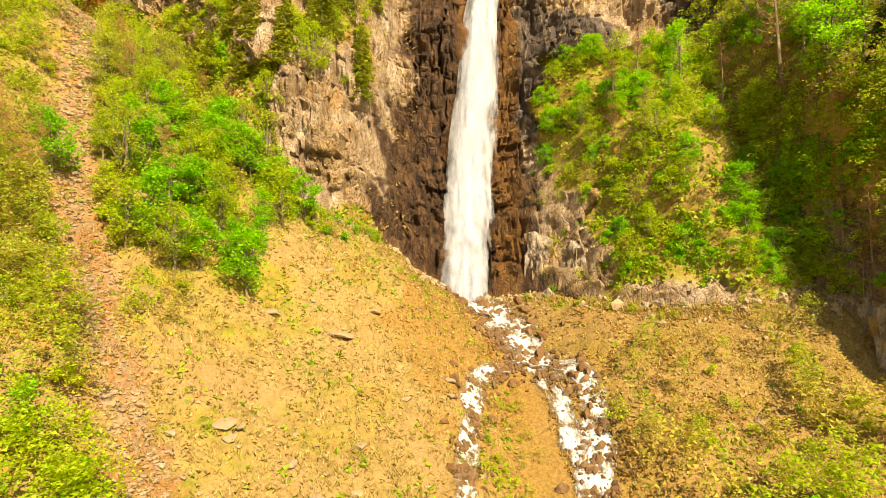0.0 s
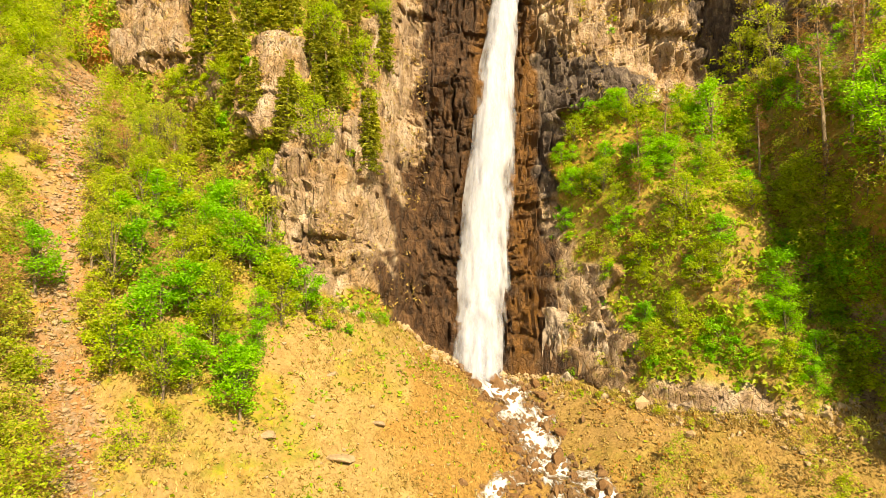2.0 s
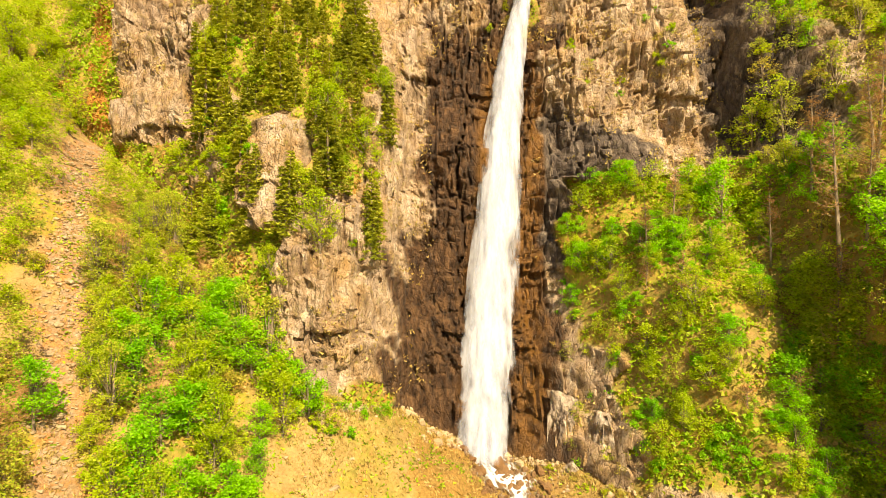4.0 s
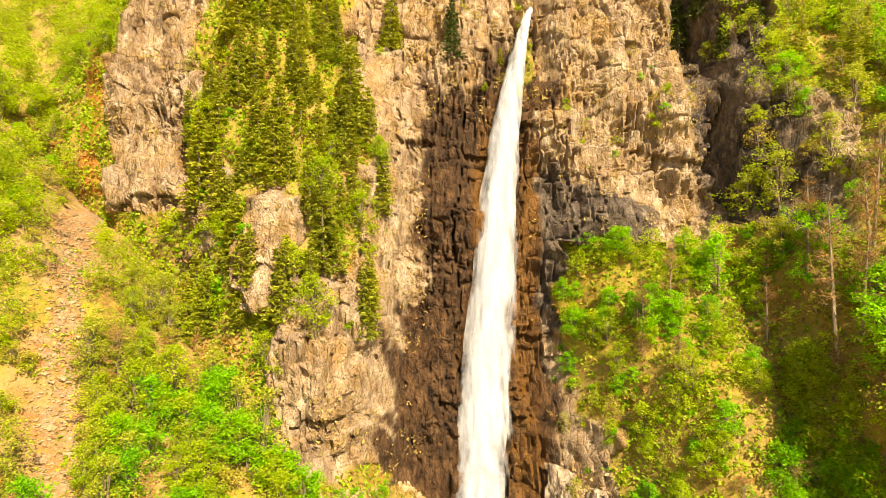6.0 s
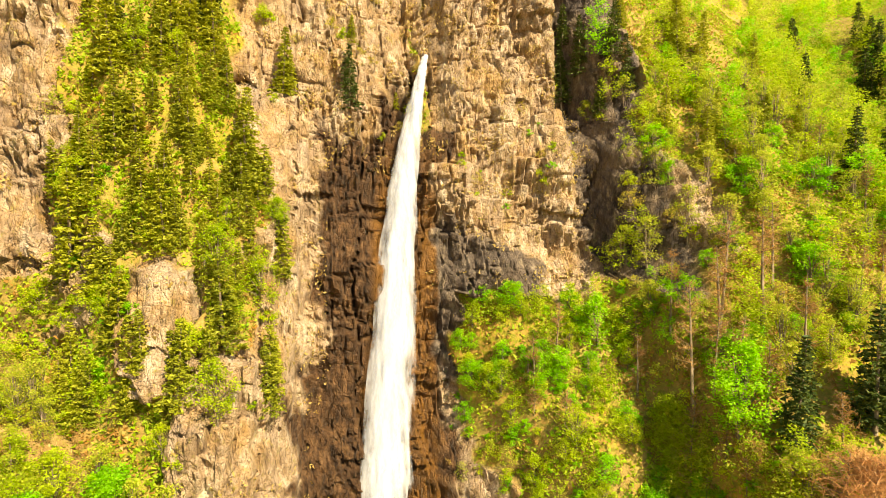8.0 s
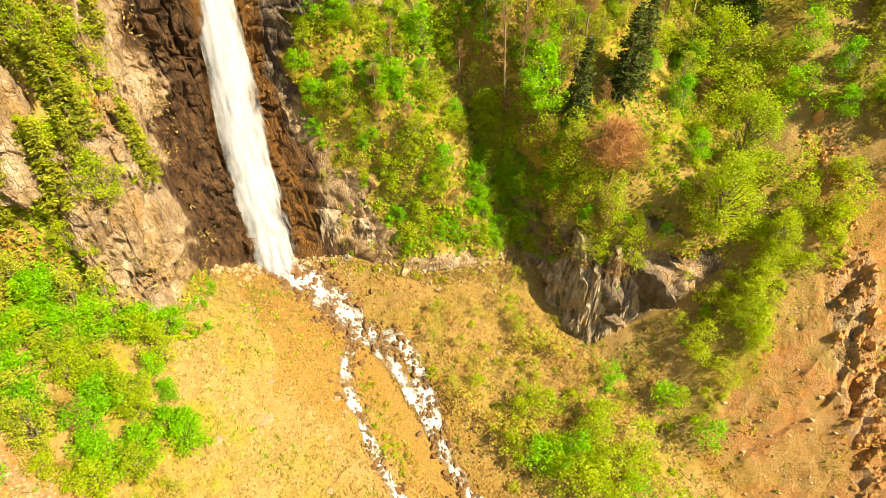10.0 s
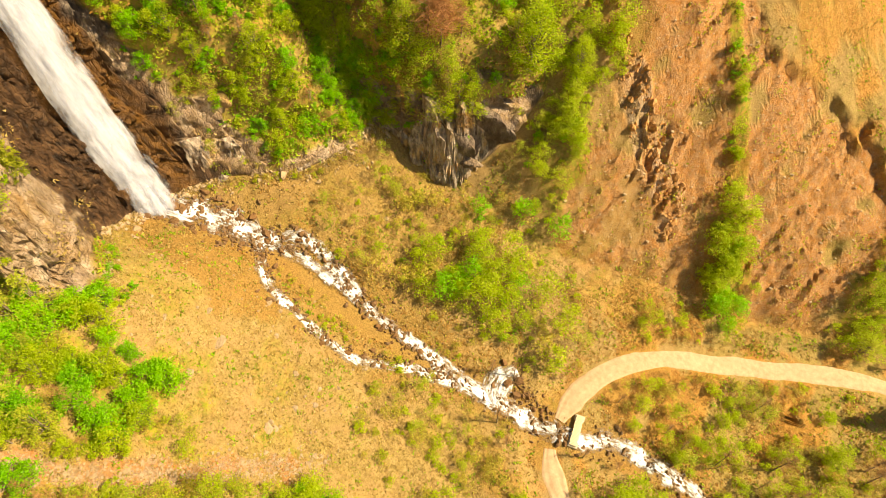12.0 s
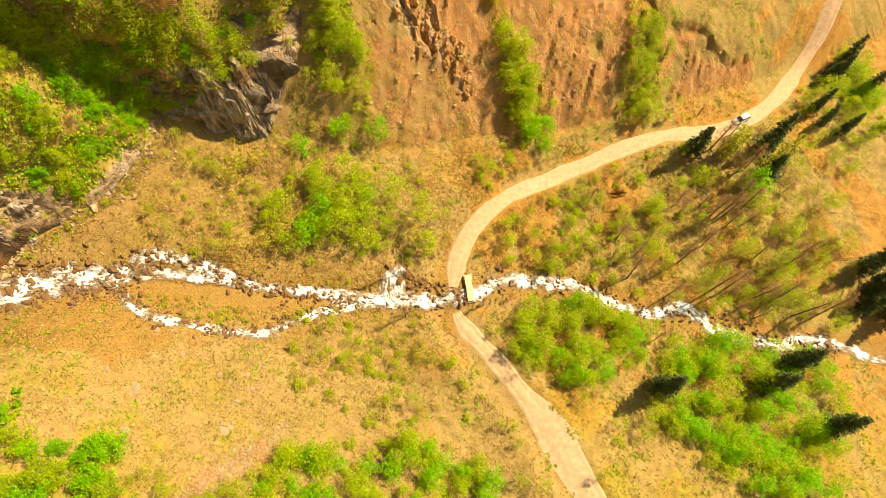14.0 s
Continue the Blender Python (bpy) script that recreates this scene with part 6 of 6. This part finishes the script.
# the west slope beside the gully, and shrubs over the floor
thicket(S_, (("spring", 3), ("olive", 4), ("shrub", 3), ("budding", 3)), 130, 0.4, 0.85, (-45, 14), (57, 20), False, 0, 58)
thicket(S_, (("olive", 3), ("spring", 1), ("shrub", 1), ("budding", 4)), 70, 0.4, 0.8, (-30, 6), (46, 12), False, 0, 59)
thicket(W, (("olive", 3), ("shrub", 3), ("budding", 2)), 70, 0.35, 0.75, (-22, 13), (40, 22), True, 0.7, 60, True)
thicket(F_, (("olive", 4), ("shrub", 3), ("budding", 3)), 34, 0.3, 0.6, (27, 11), (20, 18), False, 0, 61)
thicket(F_, (("olive", 3), ("shrub", 3), ("budding", 4)), 60, 0.3, 0.6, (5, 9), (20, 12), False, 0, 62)
thicket(D_, (("olive", 3), ("budding", 3), ("bare", 1), ("shrub", 2)), 100, 0.4, 0.85, (30, 22), (-46, 36), False, 0, 63)
thicket(D_, (("olive", 3), ("shrub", 4), ("budding", 2)), 90, 0.3, 0.7, (-8, 22), (-14, 30), False, 0, 64)
thicket(D_, (("olive", 2), ("budding", 3), ("shrub", 3)), 16, 0.25, 0.45, (60, 14), (-20, 34), False, 0, 65)
thicket(E_, (("olive", 3), ("green_shrub", 2), ("shrub", 2), ("bare", 2), ("budding", 1)), 110, 0.3, 0.65, (35.2, 1.6), (11, 10), True, 0.0, 86, True)
thicket(S_, (("bare", 2), ("budding", 3)), 40, 0.35, 0.6, (-29, 9), (46, 14), False, 0, 87)
along("shrubs on the valley floor", (("budding", 3), ("shrub", 2)), 46, 0.18, 0.36, ((8.5, 67), (14, 62.6), (20, 55.6), (26, 52.2), (33, 50.4)), 0.5, 88)
along(S_, (("shrub", 3), ("green_shrub", 2), ("budding", 2)), 34, 0.25, 0.5, ((-22, 57), (-15, 56.4), (-10, 58.8), (-6.5, 65)), 0.7, 89)
thicket(E_, (("olive", 3), ("spring", 3), ("vivid", 2), ("shrub", 2), ("budding", 1)), 150, 0.4, 0.8, (34.2, 1.0), (11, 10), True, 0.0, 90, True)
stand(E_, "great", 0.6, (55.2, 24.6))
stand(E_, "spruce", 0.75, (33.2, 62), (35.2, 66), (36.6, 59), (38.4, 68), (34.2, 72), (40.4, 63), wall=True)
along("shrubs on the valley floor", (("budding", 3), ("shrub", 1)), 26, 0.18, 0.36, ((7, 52), (6.6, 46), (5.2, 40), (6.2, 32)), 0.9, 91)
thicket(S_, (("budding", 4), ("olive", 3), ("spring", 1), ("bare", 1)), 34, 0.4, 0.8, (-26, 7), (38, 8), False, 0, 92)
thicket(F_, (("budding", 4), ("olive", 2), ("shrub", 1)), 44, 0.3, 0.65, (22, 10), (45, 6), False, 0, 93)
join_rest()
# ---- small growth and litter, too many to count ----
def strewn(name, label, category, pts, size, material, seed, flat=0.2, long=1.2, lift=0.12):
    rng = np.random.RandomState(seed)
    p = pts + rng.normal(0, 1, pts.shape) * (0.05, 0.05, 0.04) + (0, 0, lift)
    v, f = cards(p, size, rng, flat, long)
    return tagged(new(name, mesh_from(name, v, f, material)), label, category, kind="stuff")


def floor_points(n, x0, x1, y0, y1, keep, seed, clump=0):
    """Points strewn on the floor where keep(x, y) allows, in clumps if asked."""
    rng = np.random.RandomState(seed)
    x, y = rng.uniform(x0, x1, n), rng.uniform(y0, y1, n)
    if clump:
        x, y = np.repeat(x, clump) + rng.normal(0, 0.22, n * clump), np.repeat(y, clump) + rng.normal(0, 0.22, n * clump)
    yb, _ = foot_of(x)
    bx, _ = bed(y)
    ok = (y < yb - 0.2) & (np.abs(x - bx) > 1.6) & (track_distance(x, y) > TRACK_HALF + 0.3) & (rng.rand(len(x)) < keep(x, y))
    x, y = x[ok], y[ok]
    return np.stack([x, y, ground(x, y) + relief(x, y)], 1)


def wall_points(n, x0, x1, z0, z1, keep, seed, clump=0):
    rng = np.random.RandomState(seed)
    x, z = rng.uniform(x0, x1, n), rng.uniform(z0, z1, n)
    if clump:
        x, z = np.repeat(x, clump) + rng.normal(0, 0.3, n * clump), np.repeat(z, clump) + rng.normal(0, 0.3, n * clump)
    yb, zb = foot_of(x)
    zb = zb + relief(x, yb)
    ok = (z > zb + 0.2) & (rng.rand(len(x)) < keep(x, z))
    x, z, zb = x[ok], z[ok], zb[ok]
    y, _ = wall_point(x, z, zb)
    return np.stack([x, y - 0.1 - 0.35 * rng.rand(len(x)), z], 1)


def patchy(x, y, seed, size=5.0, low=-0.1, high=0.4):
    return smooth(low, high, fbm(x / size, y / size, seed, 3))


strewn("dry_grass", "dry golden grass tufts over the slope", "grass", floor_points(9000, -40, 36, 6, 72, lambda x, y: 0.9 - 0.6 * slide(x, y), 1, 4), 0.2, DRYGRASS, 2, 0.3, 1.3, 0.06)
strewn("dry_grass", "dry grass tufts along the lower valley", "grass", floor_points(7000, -30, 60, -70, 6, lambda x, y: 0.8 - 0.6 * slide(x, y) * (1 - ribs(x, y)), 3, 4), 0.22, DRYGRASS, 4, 0.3, 1.3, 0.06)
strewn("low_herbs", "low fresh green herbs between the grass", "undergrowth", floor_points(20000, -90, 40, 4, 110, lambda x, y: patchy(x, y, 51.0) * (0.015 + 0.9 * smooth(12, 26, -x + 6) * (0.22 + 0.78 * smooth(40, 56, y))), 5, 5), 0.24, HERB, 6, 0.3, 1.0, 0.15)
strewn("low_herbs", "low fresh green herbs along the lower valley", "undergrowth", floor_points(20000, -34, 110, -84, 66, lambda x, y: patchy(x, y, 52.0) * np.maximum(1 - slide(x, y), ribs(x, y)) * 0.8 + 0.04, 7, 5), 0.24, HERB, 8, 0.3, 1.0, 0.15)
strewn("dead_bracken", "rusty dead bracken and leaf litter", "undergrowth", floor_points(14000, 4, 46, -60, 60, lambda x, y: patchy(x, y, 53.0, 4.0, -0.3, 0.3) * (1 - slide(x, y)), 9, 4), 0.2, LITTER, 10, 0.4, 1.2, 0.06)
strewn("wall_undergrowth", "green leafy undergrowth clinging to the ledges", "undergrowth", wall_points(52000, -64, 104, 2, 92, lambda x, z: (1 - rock_cover(x, z)) * (0.3 + 0.7 * patchy(x, z, 54.0, 4.0)), 11, 5), 0.3, HERB, 12, 0.1, 1.0, 0.0)
strewn("wall_bracken", "brown dead bracken on the steep slope", "undergrowth", wall_points(26000, -64, 104, 2, 92, lambda x, z: (1 - rock_cover(x, z)) * patchy(x, z, 55.0, 4.0), 13, 4), 0.26, LITTER, 14, 0.1, 1.2, 0.0)
strewn("ledge_grass", "dry yellow grass growing on the rock ledges", "grass", wall_points(9000, -48, 34, 6, 80, lambda x, z: patchy(x, z, 56.0, 3.0, 0.1, 0.45) * rock_cover(x, z) * (1 - band(-4, 10, 1, x) * (z < 50)), 15, 4), 0.22, DRYGRASS, 16, 0.0, 1.2, 0.0)


def tufts(name, label, category, pts, tall, wide, material, seed, blades=5):
    """Bunches of upright blades leaning out from one root."""
    rng = np.random.RandomState(seed)
    n = len(pts)
    root = np.repeat(pts, blades, 0) + rng.normal(0, 0.16, (n * blades, 3)) * (1, 1, 0) - (0, 0, 0.05)
    a = rng.uniform(0, 6.28, n * blades)
    out = np.stack([np.cos(a), np.sin(a), 0 * a], 1)
    side = np.stack([-np.sin(a), np.cos(a), 0 * a], 1) * wide * rng.uniform(0.6, 1.3, (n * blades, 1))
    h = tall * np.repeat(rng.uniform(0.5, 1.3, (n, 1)), blades, 0) * rng.uniform(0.6, 1.1, (n * blades, 1))
    tip = root + (0, 0, 1) * h + out * h * rng.uniform(0.3, 1.0, (n * blades, 1))
    v = np.stack([root - side, root + side, tip], 1).reshape(-1, 3)
    return tagged(new(name, mesh_from(name, v, np.arange(len(v)).reshape(-1, 3), material)), label, category, kind="stuff")


tufts("tall_grass", "tall dry golden grass standing in tufts", "grass", floor_points(30000, -42, 40, 8, 72, lambda x, y: (0.25 + 0.75 * patchy(x, y, 57.0, 6.0, -0.3, 0.3)) * (1 - 0.9 * slide(x, y)), 21), 0.36, 0.05, DRYGRASS, 22)
tufts("tall_grass", "tall dry grass standing along the lower valley", "grass", floor_points(34000, -34, 96, -112, 10, lambda x, y: (0.25 + 0.75 * patchy(x, y, 58.0, 6.0, -0.3, 0.3)) * (1 - 0.8 * slide(x, y) * (1 - ribs(x, y))), 23), 0.40, 0.06, DRYGRASS, 24, 4)
tufts("foot_grass", "dry grass and bracken along the foot of the cliff", "grass", floor_points(16000, -16, 36, 48, 72, lambda x, y: (1 - smooth(0.4, 2.6, foot_of(x)[0] - y)) * (np.abs(x - 3.2) > 3), 31), 0.5, 0.07, DRYGRASS, 32)
tufts("fresh_grass", "fresh green grass tufts between the stones", "grass", floor_points(22000, -42, 74, -76, 70, lambda x, y: 0.55 * patchy(x, y, 59.0, 4.0, 0.0, 0.4) * (1 - 0.6 * slide(x, y)), 25), 0.32, 0.06, HERB, 26, 4)
tufts("slide_weeds", "sparse weeds rooted in the orange soil", "undergrowth", floor_points(9000, 40, 100, -62, 22, lambda x, y: patchy(x, y, 60.0, 5.0, 0.0, 0.4) * slide(x, y), 27), 0.5, 0.10, LEAF_OLIVE, 28, 4)
